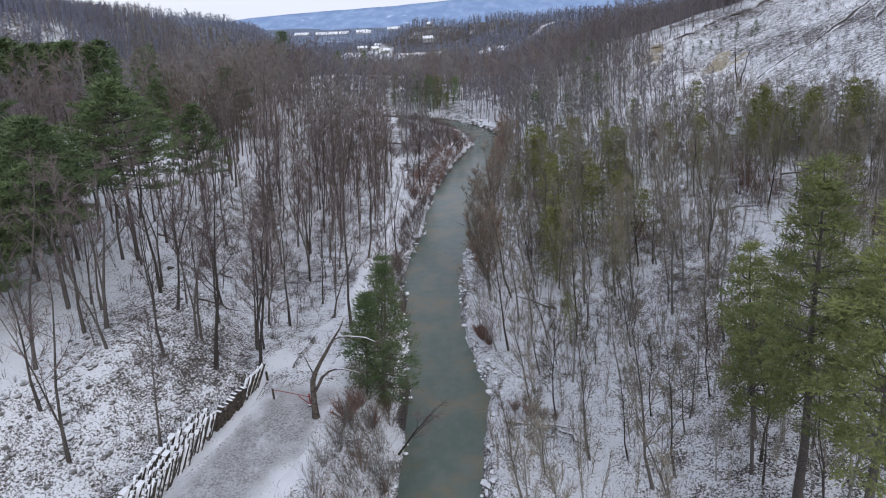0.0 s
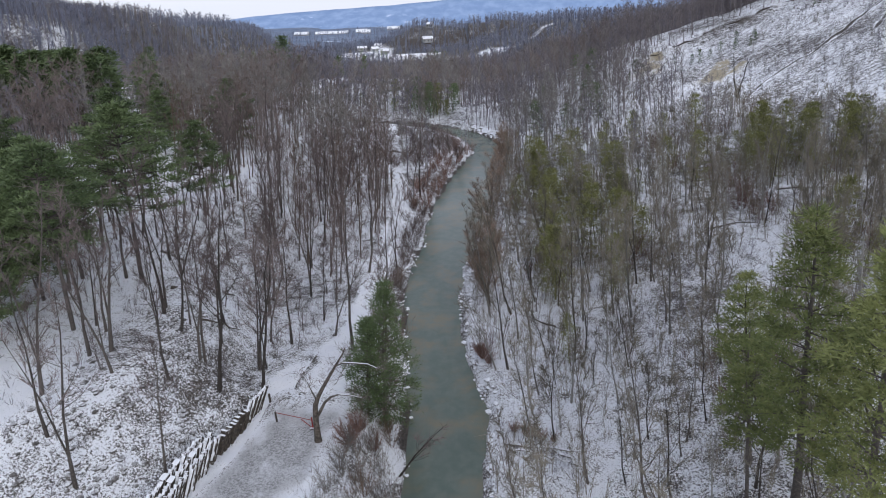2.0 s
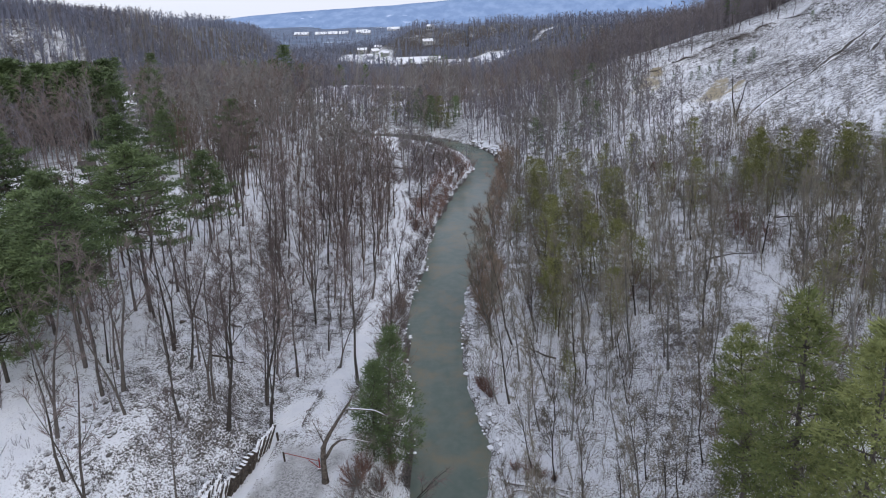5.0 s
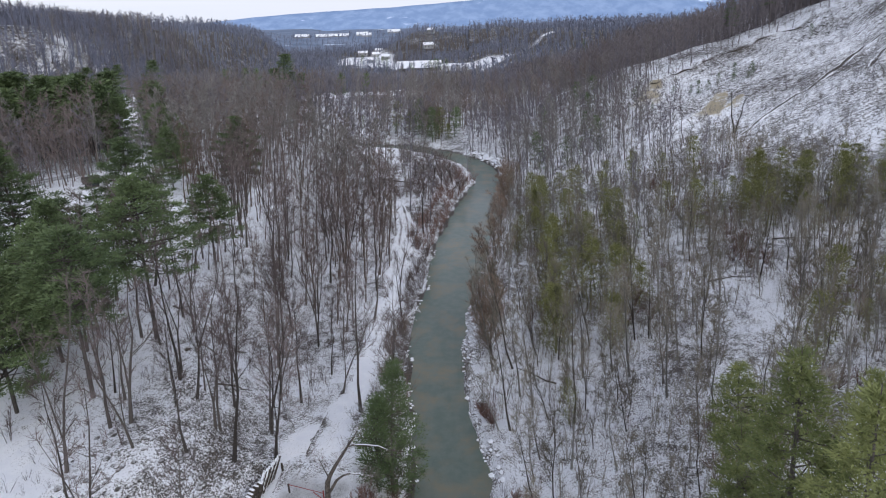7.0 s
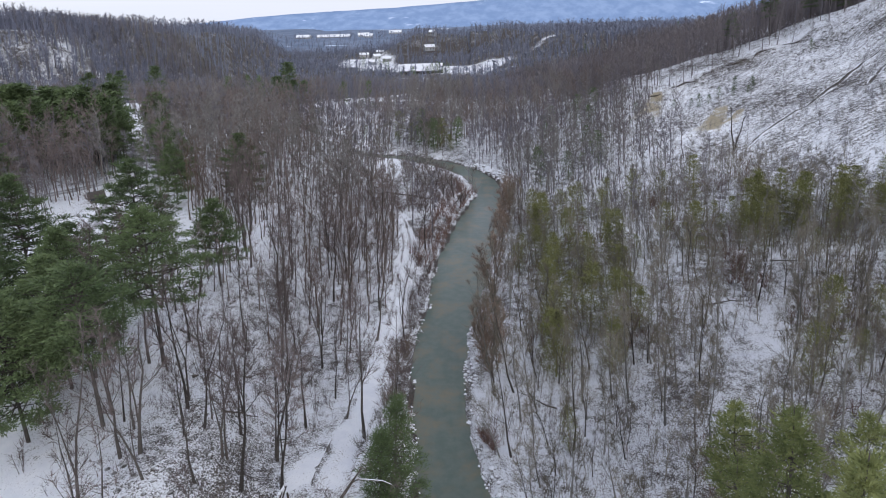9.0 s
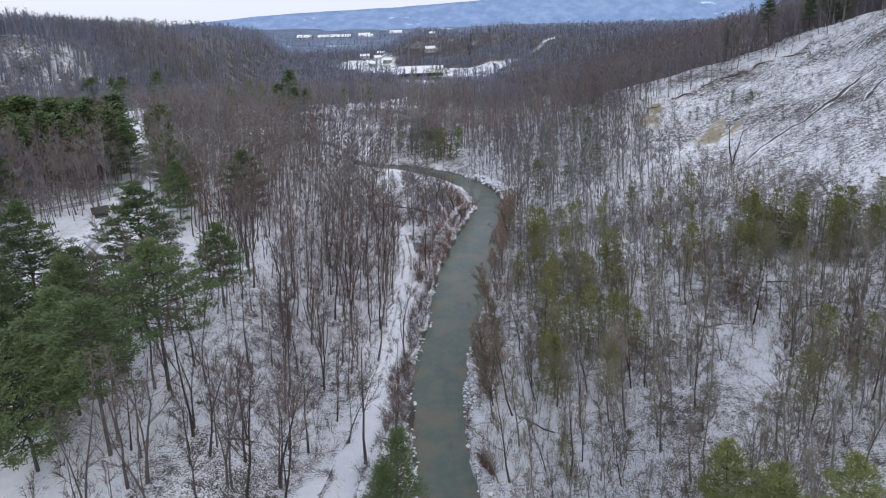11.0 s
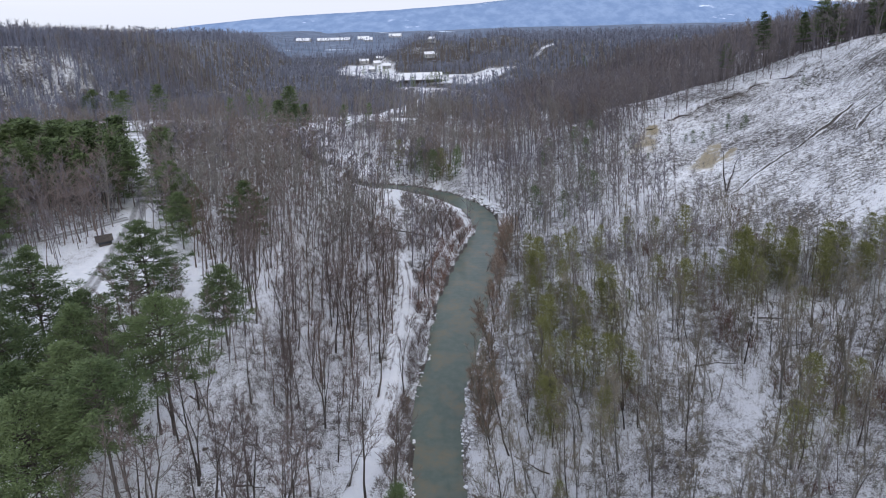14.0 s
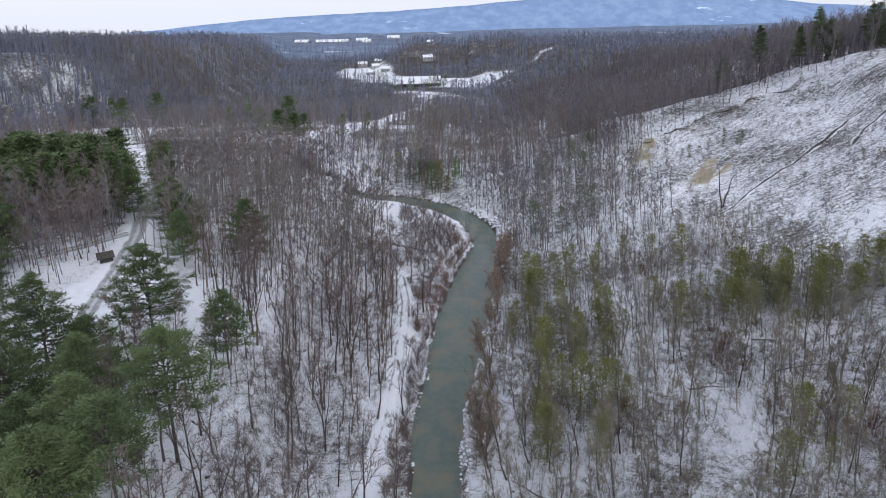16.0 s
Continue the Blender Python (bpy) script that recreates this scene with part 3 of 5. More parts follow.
def bare_tree(H, r0, spread, limbs, subs, twigs, clear=0.35, lean=0.0, fork=0, sides=5, twig_w=0.028, twig_l=0.9, limb_up=1.0):
    """Trunk with limbs, and the crown of fine twigs, as two bodies."""
    wood, fine = Geo(), Geo()
    steps = 6
    t = np.linspace(0, 1, steps)
    bend = rng.normal(size=(steps, 2)) * 0.018 * H
    bend[0] = 0
    stems = []
    heads = 1 + fork
    split = rng.uniform(0.22, 0.4)
    for k in range(heads):
        way = rng.uniform(0, 6.28)
        out = (0.0 if k == 0 and not fork else 0.16 + 0.08 * rng.random()) * H
        dx = np.clip(t - split, 0, 1) * out * math.cos(way + k * 2.6) + lean * H * t + np.cumsum(bend[:, 0]) * 0.6
        dy = np.clip(t - split, 0, 1) * out * math.sin(way + k * 2.6) + np.cumsum(bend[:, 1]) * 0.6
        hh = H * (1 - 0.12 * k)
        pts = np.stack([dx, dy, t * hh], 1)
        pts[0, 2] = -0.3
        rad = r0 * (1 - 0.86 * t ** 0.9) * (1 if k == 0 else 0.75)
        rad[0] *= 1.35
        wood.tube(pts, rad, sides)
        stems.append((pts, rad))
    p0, p1, w0 = [], [], []
    for pts, rad in stems:
        for k in range(limbs // heads):
            u = clear + (0.98 - clear) * (k + rng.random()) / (limbs // heads)
            i = min(int(u * (steps - 1)), steps - 2)
            f = u * (steps - 1) - i
            a = pts[i] * (1 - f) + pts[i + 1] * f
            r = (rad[i] * (1 - f) + rad[i + 1] * f) * 0.55
            way = rng.uniform(0, 6.28)
            up = limb_up * rng.uniform(0.7, 1.5)
            d = unit(np.array([math.cos(way), math.sin(way), up]))
            ln = spread * H * (1.08 - 0.75 * (u - clear) / (1 - clear)) * rng.uniform(0.7, 1.15)
            mid = a + d * ln * 0.5 + np.array([0, 0, -0.02 * ln])
            end = a + d * ln + np.array([0, 0, 0.13 * ln])
            wood.tube([a, mid, end], [max(r, 0.02), max(r * 0.6, 0.014), 0.01], 3)
            for _ in range(subs):
                v = rng.uniform(0.25, 1.0)
                b = a + (end - a) * v
                d2 = unit(d + rng.normal(size=3) * 0.6 + np.array([0, 0, 0.3]))
                l2 = ln * rng.uniform(0.3, 0.6)
                e2 = b + d2 * l2
                p0.append(b), p1.append(e2), w0.append(twig_w * 1.7)
                q = rng.uniform(0.2, 1.0, (twigs, 1))
                s = b + (e2 - b) * q
                d3 = unit(d2 + rng.normal(size=(twigs, 3)) * 0.65 + np.array([0, 0, 0.25]))
                e3 = s + d3 * rng.uniform(0.5, 1.1, (twigs, 1)) * twig_l
                p0.extend(s), p1.extend(e3), w0.extend([twig_w] * twigs)
    fine.blades(np.array(p0), np.array(p1), np.array(w0))
    return wood.arrays(), fine.arrays()


def rough_tree(H, n, w, clear=0.3, spread=0.22):
    """A bare tree for the distance: trunk and a broom of twigs in one body."""
    g = Geo()
    if n > 20:
        g.tube([(0, 0, -0.3), (rng.normal() * 0.2, rng.normal() * 0.2, H * 0.55), (rng.normal() * 0.4, rng.normal() * 0.4, H * 0.95)], [w * 0.8, w * 0.5, w * 0.15], 3)
    else:
        g.blades([(0, 0, -0.5)] * 2, [(0.2, 0.1, H * 0.9)] * 2, [w * 0.8] * 2)
    u = rng.uniform(clear, 0.9, n)
    way = rng.uniform(0, 6.28, n)
    inner = rng.random(n) ** 0.6 * 0.55
    r0 = spread * H * (1.05 - 0.75 * u) * inner
    p = np.stack([np.cos(way) * r0, np.sin(way) * r0, u * H], 1)
    d = unit(np.stack([np.cos(way) + rng.normal(size=n) * 0.5, np.sin(way) + rng.normal(size=n) * 0.5, rng.uniform(0.6, 1.7, n)], 1))
    g.blades(p, p + d * (rng.uniform(0.09, 0.2, n) * H)[:, None], w * rng.uniform(0.35, 0.8, n))
    return g.arrays()


def pine_tree(H, r0, R, clear=0.3, whorl=0.75, arms=5, step=0.42, tuft=6, tl=0.42, tw=0.11, flat=0.35, taper=1.0, lean=0.0):
    """A pine: trunk and boughs, and the needle sprays that lie along the boughs."""
    wood, green = Geo(), Geo()
    t = np.linspace(0, 1, 6)
    axis_pts = np.stack([lean * H * t + rng.normal(size=6) * 0.05, rng.normal(size=6) * 0.05, t * H - 0.3 * (t == 0)], 1)
    wood.tube(axis_pts, r0 * (1 - 0.93 * t), 6)
    p0, p1 = [], []
    z = clear * H
    while z < H * 0.985:
        u = max((z / H - clear) / (1 - clear), 0.0)
        prof = min(1.0, 0.62 + 1.4 * u) * (1 - u ** 1.6) ** taper
        L0 = R * max(prof, 0.1)
        turn = rng.uniform(0, 6.28)
        for k in range(arms):
            L = L0 * rng.uniform(0.55, 1.12)
            if L < 0.25:
                continue
            way = turn + k * 6.283 / arms + rng.normal() * 0.25
            rise = flat * (0.15 + 1.1 * u) + rng.normal() * 0.1
            a = np.array([np.interp(z, axis_pts[:, 2], axis_pts[:, 0]), np.interp(z, axis_pts[:, 2], axis_pts[:, 1]), z + rng.normal() * 0.12])
            d = unit(np.array([math.cos(way), math.sin(way), rise]))
            e = a + d * L + np.array([0, 0, 0.06 * L])
            if L > 0.8:
                wood.tube([a, (a + e) / 2 - np.array([0, 0, 0.05 * L]), e], [0.03 + 0.012 * L, 0.02 + 0.006 * L, 0.008], 3)
            m = max(3, int(L / step * 0.75))
            v = rng.uniform(0.25, 1.03, m) ** 0.6
            side = np.array([-d[1], d[0], 0])
            hub = a + (e - a) * v[:, None] + side * (rng.normal(size=m) * 0.24 * L * (1.2 - v))[:, None] + np.array([0, 0, 1]) * rng.normal(size=(m, 1)) * 0.06
            c = np.repeat(hub, tuft, 0)
            spread_out = rng.normal(size=c.shape) * np.array([0.3, 0.3, 0.075]) * (tl / 0.4)
            dd = unit(d * 0.5 + np.array([0, 0, 0.22]) + spread_out * 1.5 + rng.normal(size=c.shape) * np.array([0.5, 0.5, 0.3]))
            q = c + spread_out
            p0.append(q), p1.append(q + dd * (tl * rng.uniform(0.55, 1.2, (len(c), 1))))
        z += whorl * rng.uniform(0.8, 1.2) * (1 - 0.35 * u)
    p0, p1 = np.concatenate(p0), np.concatenate(p1)
    green.blades(p0, p1, np.full(len(p0), tw), 1.6)
    return wood.arrays(), green.arrays()


def rough_pine(H, R, n, w):
    g = Geo()
    g.tube([(0, 0, -0.3), (0, 0, H)], [0.16, 0.03], 3)
    u = rng.random(n)
    way = rng.uniform(0, 6.28, n)
    r = R * (1 - u ** 1.4) * rng.uniform(0.1, 0.75, n)
    p = np.stack([np.cos(way) * r, np.sin(way) * r, (0.22 + 0.76 * u) * H], 1)
    d = unit(np.stack([np.cos(way), np.sin(way), rng.uniform(-0.1, 0.9, n)], 1))
    g.blades(p, p + d * (R * rng.uniform(0.3, 0.6, n))[:, None], w * rng.uniform(0.6, 1.2, n))
    return g.arrays()


def bush(H, stems, twigs, w, spread=0.5):
    g = Geo()
    way, out = rng.uniform(0, 6.28, stems), rng.uniform(0.1, 1, stems) * spread
    p = np.stack([np.cos(way) * 0.12, np.sin(way) * 0.12, np.full(stems, -0.05)], 1)
    d = unit(np.stack([np.cos(way) * out, np.sin(way) * out, np.ones(stems)], 1))
    ln = H * rng.uniform(0.6, 1.05, stems)
    e = p + d * ln[:, None]
    g.blades(p, e, np.full(stems, w * 1.6))
    i = np.repeat(np.arange(stems), twigs)
    q = rng.uniform(0.3, 0.95, len(i))[:, None]
    b = p[i] + (e - p)[i] * q
    d2 = unit(d[i] + rng.normal(size=(len(i), 3)) * 0.45)
    g.blades(b, b + d2 * (ln[i] * rng.uniform(0.15, 0.4, len(i)))[:, None], np.full(len(i), w))
    return g.arrays()


def joined(name, bodies, x, y, size, mat, label, category, sink=0.0):
    """Many copies of a few bodies in one mesh, each turned and sized by chance."""
    if len(x) == 0:
        return None
    pick = rng.integers(0, len(bodies), len(x))
    z = land(x, y) - sink
    vs, fs, n = [], [], 0
    for k, (v, f) in enumerate(bodies):
        at = np.where(pick == k)[0]
        if not len(at):
            continue
        a = rng.uniform(0, 6.28, len(at))
        c, s = np.cos(a)[:, None], np.sin(a)[:, None]
        q = size[at][:, None]
        wide = q * rng.uniform(0.85, 1.15, (len(at), 1))
        tip = rng.normal(size=(len(at), 2)) * 0.04
        tip[:, 0] -= 0.10 * np.clip(x[at] / 25, -1, 1)
        px = (v[None, :, 0] * c - v[None, :, 1] * s) * wide + tip[:, :1] * v[None, :, 2] * q + x[at][:, None]
        py = (v[None, :, 0] * s + v[None, :, 1] * c) * wide + tip[:, 1:] * v[None, :, 2] * q + y[at][:, None]
        pz = v[None, :, 2] * q + z[at][:, None]
        vs.append(np.stack([px, py, pz], -1).reshape(-1, 3))
        fs.append((f[None] + (np.arange(len(at)) * len(v))[:, None, None] + n).reshape(-1, 3))
        n += len(at) * len(v)
    ob = new(name, mesh_of(name, np.concatenate(vs), np.concatenate(fs), mat))
    return tagged(ob, label, category, kind="stuff")


def scatter(x0, x1, y0, y1, gap, chance):
    """Uneven points, kept by a chance that depends on the place."""
    a, b = np.meshgrid(np.arange(x0, x1, gap), np.arange(y0, y1, gap))
    a, b = a.ravel() + rng.uniform(-0.5, 0.5, a.size) * gap, b.ravel() + rng.uniform(-0.5, 0.5, b.size) * gap
    hold = rng.random(a.size) < chance(a, b)
    return a[hold], b[hold]


def thing_tree(name, bodies, mats, labels, label, category, group):
    """A tree that stands singly: an empty at its foot with trunk and crown."""
    top = new(name)
    top.empty_display_size = 0.3
    part("trunk", bodies[0], mats[0], top, labels[0], True)
    part("crown", bodies[1], mats[1], top, labels[1])
    return tagged(top, label, category, group)


def placed(kinds, x, y, size, lean=3.0, tilt=0.0):
    """Stands copies of the kinds at the points; each kind's first stays as the first copy."""
    used = {}
    for px, py, q in zip(x, y, size):
        k = kinds[int(rng.integers(0, len(kinds)))]
        m = pose(px, py, float(land(px, py)), 0, 0, 0) @ pose(0, 0, 0, rng.normal() * lean, tilt + rng.normal() * lean) @ pose(0, 0, 0, 0, 0, rng.uniform(0, 360))
        if k.name in used:
            ob = copy_thing(k, m)
        else:
            used[k.name] = ob = k
            ob.matrix_basis = m
        ob.scale = (q * rng.uniform(0.9, 1.1), q * rng.uniform(0.9, 1.1), q)
    for k in kinds:
        if k.name not in used:
            for c in list(k.children):
                bpy.data.objects.remove(c)
            bpy.data.objects.remove(k)


def woods(x, y):
    """How thickly trees stand."""
    s = off_water(x, y)
    flat_top = sm(y - slip_top(x), 0.5, 2) * (1 - sm(y - ridge_line(x), -3, 3)) * sm(x, 46, 54)
    hill_foot = in_oval(x, y, -226, 350, 38, 100, -12, 0.6)
    return sm(s, 0.8, 2.0) * (1 - clearing(x, y)) * (1 - 0.97 * scar_at(x, y)) * (1 - 0.35 * in_oval(x, y, -12, 193, 19, 13)) * (1 - 0.66 * flat_top) * (1 - 0.3 * hill_foot)


# single pines: place, height, crown radius, foot of the crown, needles
def single_pines(rows, mats, label, group, whorl=0.98, arms=7, step=0.26, tuft=18, flat=0.3, tl=0.4, tw=0.13):
    for px, py, H, R, clear, *lean in rows:
        body = pine_tree(H, 0.0125 * H, R * (1.04 if px < -20 else 1.0), clear, whorl, arms, step, tuft, tl, tw, flat)
        ob = thing_tree("pine_tree", body, mats, ("", ""), label, "pine", group)
        ob.matrix_basis = pose(px, py, float(land(px, py)), *(lean or (0, -9 * min(max(px / 20, -0.5), 1)))) @ pose(0, 0, 0, 0, 0, rng.uniform(0, 360))


single_pines([(-33.6, 53.4, 17.5, 6.6, 0.45), (-50, 81, 16, 7.6, 0.18), (-50.7, 67, 11.5, 6, 0.12), (-56.7, 66.7, 17.5, 6.4, 0.25), (-34.6, 72, 12.5, 4.4, 0.3), (-45, 111, 13, 5.4, 0.2),
              (-66.7, 124.8, 14, 6.6, 0.2), (-62, 121, 12, 5.2, 0.2), (-46, 58, 14, 6.4, 0.15), (-54, 56, 15, 6.4, 0.15), (-46, 48, 13, 6, 0.15)],
             (BARK, PINE), "tall dark green white pine on the terrace", "pines on the terrace")
single_pines([(-34.4, 43.2, 16.5, 6.0, 0.5), (-40, 41, 15, 6.2, 0.2), (-41, 49, 15, 6, 0.25), (-64, 60, 16, 6.2, 0.15), (-70, 70, 16, 6.2, 0.15), (-53, 44, 14, 6, 0.15), (-78, 82, 15, 6, 0.2), (-88, 96, 15, 6, 0.2), (-95, 110, 16, 6, 0.2), (-82, 136, 14, 5.4, 0.2), (-57, 108, 12, 4.4, 0.2)],
             (BARK, PINE), "tall dark green white pine on the terrace", "pines on the terrace")
single_pines([(19.8, 27.8, 23.2, 3.7, 0.34, 7.5, -11), (21.2, 37.8, 12.8, 3.1, 0.38), (19.6, 33.5, 12, 2.6, 0.5), (18.2, 30.5, 11, 2.4, 0.5), (21, 23.5, 23.6, 3.6, 0.32, 6, -11), (29, 35, 12.5, 2.8, 0.4)],
             (BARK, PINE_LIGHT), "light green pine with bare lower trunk on the east bank", "pines on the east bank", 1.45, 6, 0.2, 26, 0.34, 0.34, 0.085)
single_pines([(-7.6, 41, 13.6, 3.9, 0.06), (-8.6, 39.2, 9.5, 2.6, 0.1)], (BARK, PINE), "bushy green pine leaning over the creek bank", "pines by the creek", 0.8, 6, 0.3, 20, 0.5, 0.32, 0.075)

# bare trees of the west bank, one by one
west = []
for k in range(7):
    H = rng.uniform(11, 15)
    west.append(thing_tree("bare_tree", bare_tree(H, 0.0095 * H, 0.2, 14, 5, 7, clear=0.36, twig_w=0.034, fork=int(k % 3 == 0)), (BARK, TWIG_PURPLE), ("", ""), "leafless dark slender tree in thin snow", "tree", "bare trees on the west bank"))
wx, wy2 = scatter(-46, -8, 40, 112, 3.1, lambda a, b: woods(a, b) * np.where(a < -30, 0.3, np.where(b < 66, 0.42, 0.58)) * (1 - in_oval(a, b, -8, 41, 5, 6)))
front = [(-21.9, 31.5), (-27.5, 36.9), (-20.7, 39.3), (-17.8, 40.9), (-30.6, 39.2), (-25.3, 43.9), (-22.7, 41.9), (-24, 38.2), (-32.6, 52.1), (-29, 31), (-31, 34), (-26.5, 29), (-23, 46), (-19.5, 45), (-28, 47)]
wx, wy2 = np.r_[[p[0] for p in front], wx], np.r_[[p[1] for p in front], wy2]
placed(west, wx, wy2, rng.uniform(0.75, 1.2, len(wx)), 3.0, 6.0)

# slender trees of the east bank
east = []
for k in range(7):
    H = rng.uniform(8, 12)
    pale = k % 2 == 0
    east.append(thing_tree("slender_tree", bare_tree(H, 0.008 * H, 0.19, 13, 5, 9, clear=0.22, fork=int(k % 3 == 1), twig_l=0.8, limb_up=1.5), (BARK_PALE if pale else BARK, TWIG_GREY), ("", ""), "leafless grey young tree with fine upright twigs", "tree", "young trees on the east bank"))
ex, ey = scatter(1, 62, 26, 104, 2.7, lambda a, b: woods(a, b) * sm(a - creek_x(b), 4, 7) * np.where(b < 46, 0.5, 0.7))
near = np.argsort(np.hypot(ex - 12, ey - 20))
placed(east, ex[near[:290]], ey[near[:290]], rng.uniform(0.6, 1.25, 290), 3.0, -7.0)
ex, ey = ex[near[290:]], ey[near[290:]]

# woods farther on, too many to count
full = [np.array(bare_tree(rng.uniform(11, 15), 0.12, 0.2, 10, 3, 4, clear=0.3, sides=3, twig_w=0.1, twig_l=1.15), dtype=object) for _ in range(6)]
full = [(np.concatenate([w[0], c[0]]), np.concatenate([w[1], c[1] + len(w[0])])) for w, c in full]
slim = [np.array(bare_tree(rng.uniform(10, 14), 0.11, 0.2, 11, 3, 5, clear=0.3, sides=3, twig_w=0.042, twig_l=1.0), dtype=object) for _ in range(5)]
slim = [(np.concatenate([w[0], c[0]]), np.concatenate([w[1], c[1] + len(w[0])])) for w, c in slim]
mid = [rough_tree(rng.uniform(11, 15), 66, 0.22) for _ in range(6)]
far = [rough_tree(rng.uniform(11, 14), 27, 0.5) for _ in range(6)]
last = [rough_tree(rng.uniform(11, 15), 11, 1.7) for _ in range(5)]


def view(a, b, margin=70):
    """The valley's width that lies ahead."""
    return (np.abs(a) < 0.85 * b + margin).astype(float)


def forest(name, bodies, x0, x1, y0, y1, gap, chance, mats, lo, hi, label):
    a, b = scatter(x0, x1, y0, y1, gap, lambda p, q: chance(p, q) * view(p, q))
    kind = np.clip(((rough_field(a, b, 45.0) + rng.normal(size=len(a)) * 0.5 + 1) / 2 * len(mats)).astype(int), 0, len(mats) - 1)
    for k, m in enumerate(mats):
        at = kind == k
        joined(name, bodies, a[at], b[at], rng.uniform(lo, hi, at.sum()), m, label, "woods")


for k, m in enumerate((TWIG_GREY, WOODS_PALE, BARK_PALE)):
    joined("east_woods", slim, ex[k::3], ey[k::3], rng.uniform(0.5, 1.0, len(ex[k::3])), m, "leafless grey young trees with fine upright twigs", "woods")
PURPLES = (WOODS_GREY, WOODS_BROWN, WOODS_PALE)
forest("west_woods", full, -130, -6, 112, 200, 3.1, lambda a, b: woods(a, b) * 0.95 * (1 - 0.8 * in_oval(a, b, -10, 140, 16, 30)), PURPLES, 0.85, 1.25, "dense leafless brown woods beside the creek")
forest("west_woods", slim, -48, -14, 66, 100, 3.7, lambda a, b: woods(a, b) * 0.7, (TWIG_BROWN, WOODS_BROWN, BARK), 0.7, 1.05, "dense leafless brown woods beside the trail")
forest("west_woods", slim, -52, -14, 92, 136, 4.0, lambda a, b: woods(a, b) * 0.85, (TWIG_BROWN, WOODS_BROWN), 0.7, 1.15, "dense leafless brown woods beside the creek")
forest("west_woods", slim, -110, -46, 42, 112, 4.2, lambda a, b: woods(a, b) * 0.6 * (1 - 0.7 * in_oval(a, b, -48, 64, 16, 22)), (TWIG_BROWN, WOODS_GREY), 0.6, 0.95, "leafless brown trees among the terrace pines")
forest("west_woods", full, -130, -76, 104, 130, 3.2, lambda a, b: woods(a, b) * 0.9, (WOODS_DARK, WOODS_BROWN), 0.6, 0.95, "dark leafless woods beyond the driveway")
forest("east_woods", full, 2, 60, 100, 135, 2.8, lambda a, b: woods(a, b) * sm(a - creek_x(b), 4, 8) * 0.75, (TWIG_GREY, WOODS_PALE, WOODS_GREY), 0.4, 0.75, "leafless grey young woods at the foot of the slope")
forest("east_woods", full, 60, 100, 40, 118, 2.9, lambda a, b: woods(a, b) * 0.7, (TWIG_GREY, WOODS_GREY), 0.4, 0.75, "leafless grey young woods at the foot of the slope")
forest("slope_woods", full, 0, 60, 130, 195, 2.8, lambda a, b: woods(a, b) * 0.85 * (b < ridge_line(a)), (WOODS_GREY, WOODS_DARK, WOODS_PALE), 0.6, 1.0, "leafless trees round the bare slope")
forest("crest_woods", full, 42, 135, 160, 226, 3.0, lambda a, b: woods(a, b) * 0.9 * (b > slip_top(a)), (WOODS_DARK,), 0.75, 1.1, "dark leafless trees along the hill's crest")
forest("hill_woods", mid, -20, 48, 190, 300, 4.0, lambda a, b: woods(a, b) * 0.82, PURPLES, 0.8, 1.15, "leafless woods beyond the creek bend")
forest("hill_woods", mid, 40, 230, 180, 310, 4.0, lambda a, b: woods(a, b) * 0.95 * (b > ridge_line(a) - 2), (WOODS_DARK, WOODS_DARK, WOODS_GREY), 0.85, 1.2, "dense dark leafless woods on the east hill")
forest("valley_woods", mid, -340, -10, 190, 300, 4.4, lambda a, b: woods(a, b) * 0.8, PURPLES, 0.75, 1.1, "leafless woods on the valley floor")
forest("valley_woods", far, -420, 30, 300, 560, 6.0, lambda a, b: woods(a, b) * 0.9, (WOODS_FAR_HAZY, WOODS_GREY, WOODS_PALE), 0.8, 1.15, "leafless woods down the valley")
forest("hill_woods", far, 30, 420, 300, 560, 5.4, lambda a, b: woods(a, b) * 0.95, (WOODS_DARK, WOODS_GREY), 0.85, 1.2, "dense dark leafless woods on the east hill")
forest("west_hill_woods", far, -400, -185, 255, 470, 4.6, lambda a, b: woods(a, b) * 0.9, (WOODS_FAR_HAZY, WOODS_GREY, WOODS_FAR_HAZY), 0.8, 1.15, "leafless woods on the west hill")
forest("west_hill_woods", far, -330, -195, 265, 410, 4.0, lambda a, b: woods(a, b) * 0.85, (WOODS_FAR_HAZY,), 0.8, 1.1, "leafless woods on the west hill")
forest("valley_woods", last, -700, 700, 560, 1300, 10, lambda a, b: woods(a, b) * 0.95, (WOODS_FAR_HAZY, WOODS_LAST_HAZY), 0.8, 1.2, "leafless woods on the far hills")
forest("valley_woods", last, -1500, 1500, 1300, 2400, 32, lambda a, b: woods(a, b) * 0.95, (WOODS_LAST_HAZY,), 1.0, 1.6, "leafless woods on the farthest valley floor")

# evergreens farther on
olives = [pine_tree(rng.uniform(7, 11), 0.11, rng.uniform(2.2, 3.2), 0.1, whorl=0.9, arms=5, step=0.55, tuft=8, tl=0.45, tw=0.13, taper=0.7, flat=0.4) for _ in range(4)]
olives = [(np.concatenate([w[0], c[0]]), np.concatenate([w[1], c[1] + len(w[0])])) for w, c in olives]
ox, oy = scatter(8, 66, 52, 134, 3.6, lambda a, b: woods(a, b) * (0.32 * sm(rough_field(a, b, 14.0), -0.1, 0.5) * (1 - sm(a + 0.6 * b, 95, 115)) + 0.26 * in_oval(a, b, 15, 88, 10, 36, -10)))
row = rng.uniform(0, 1, 40)
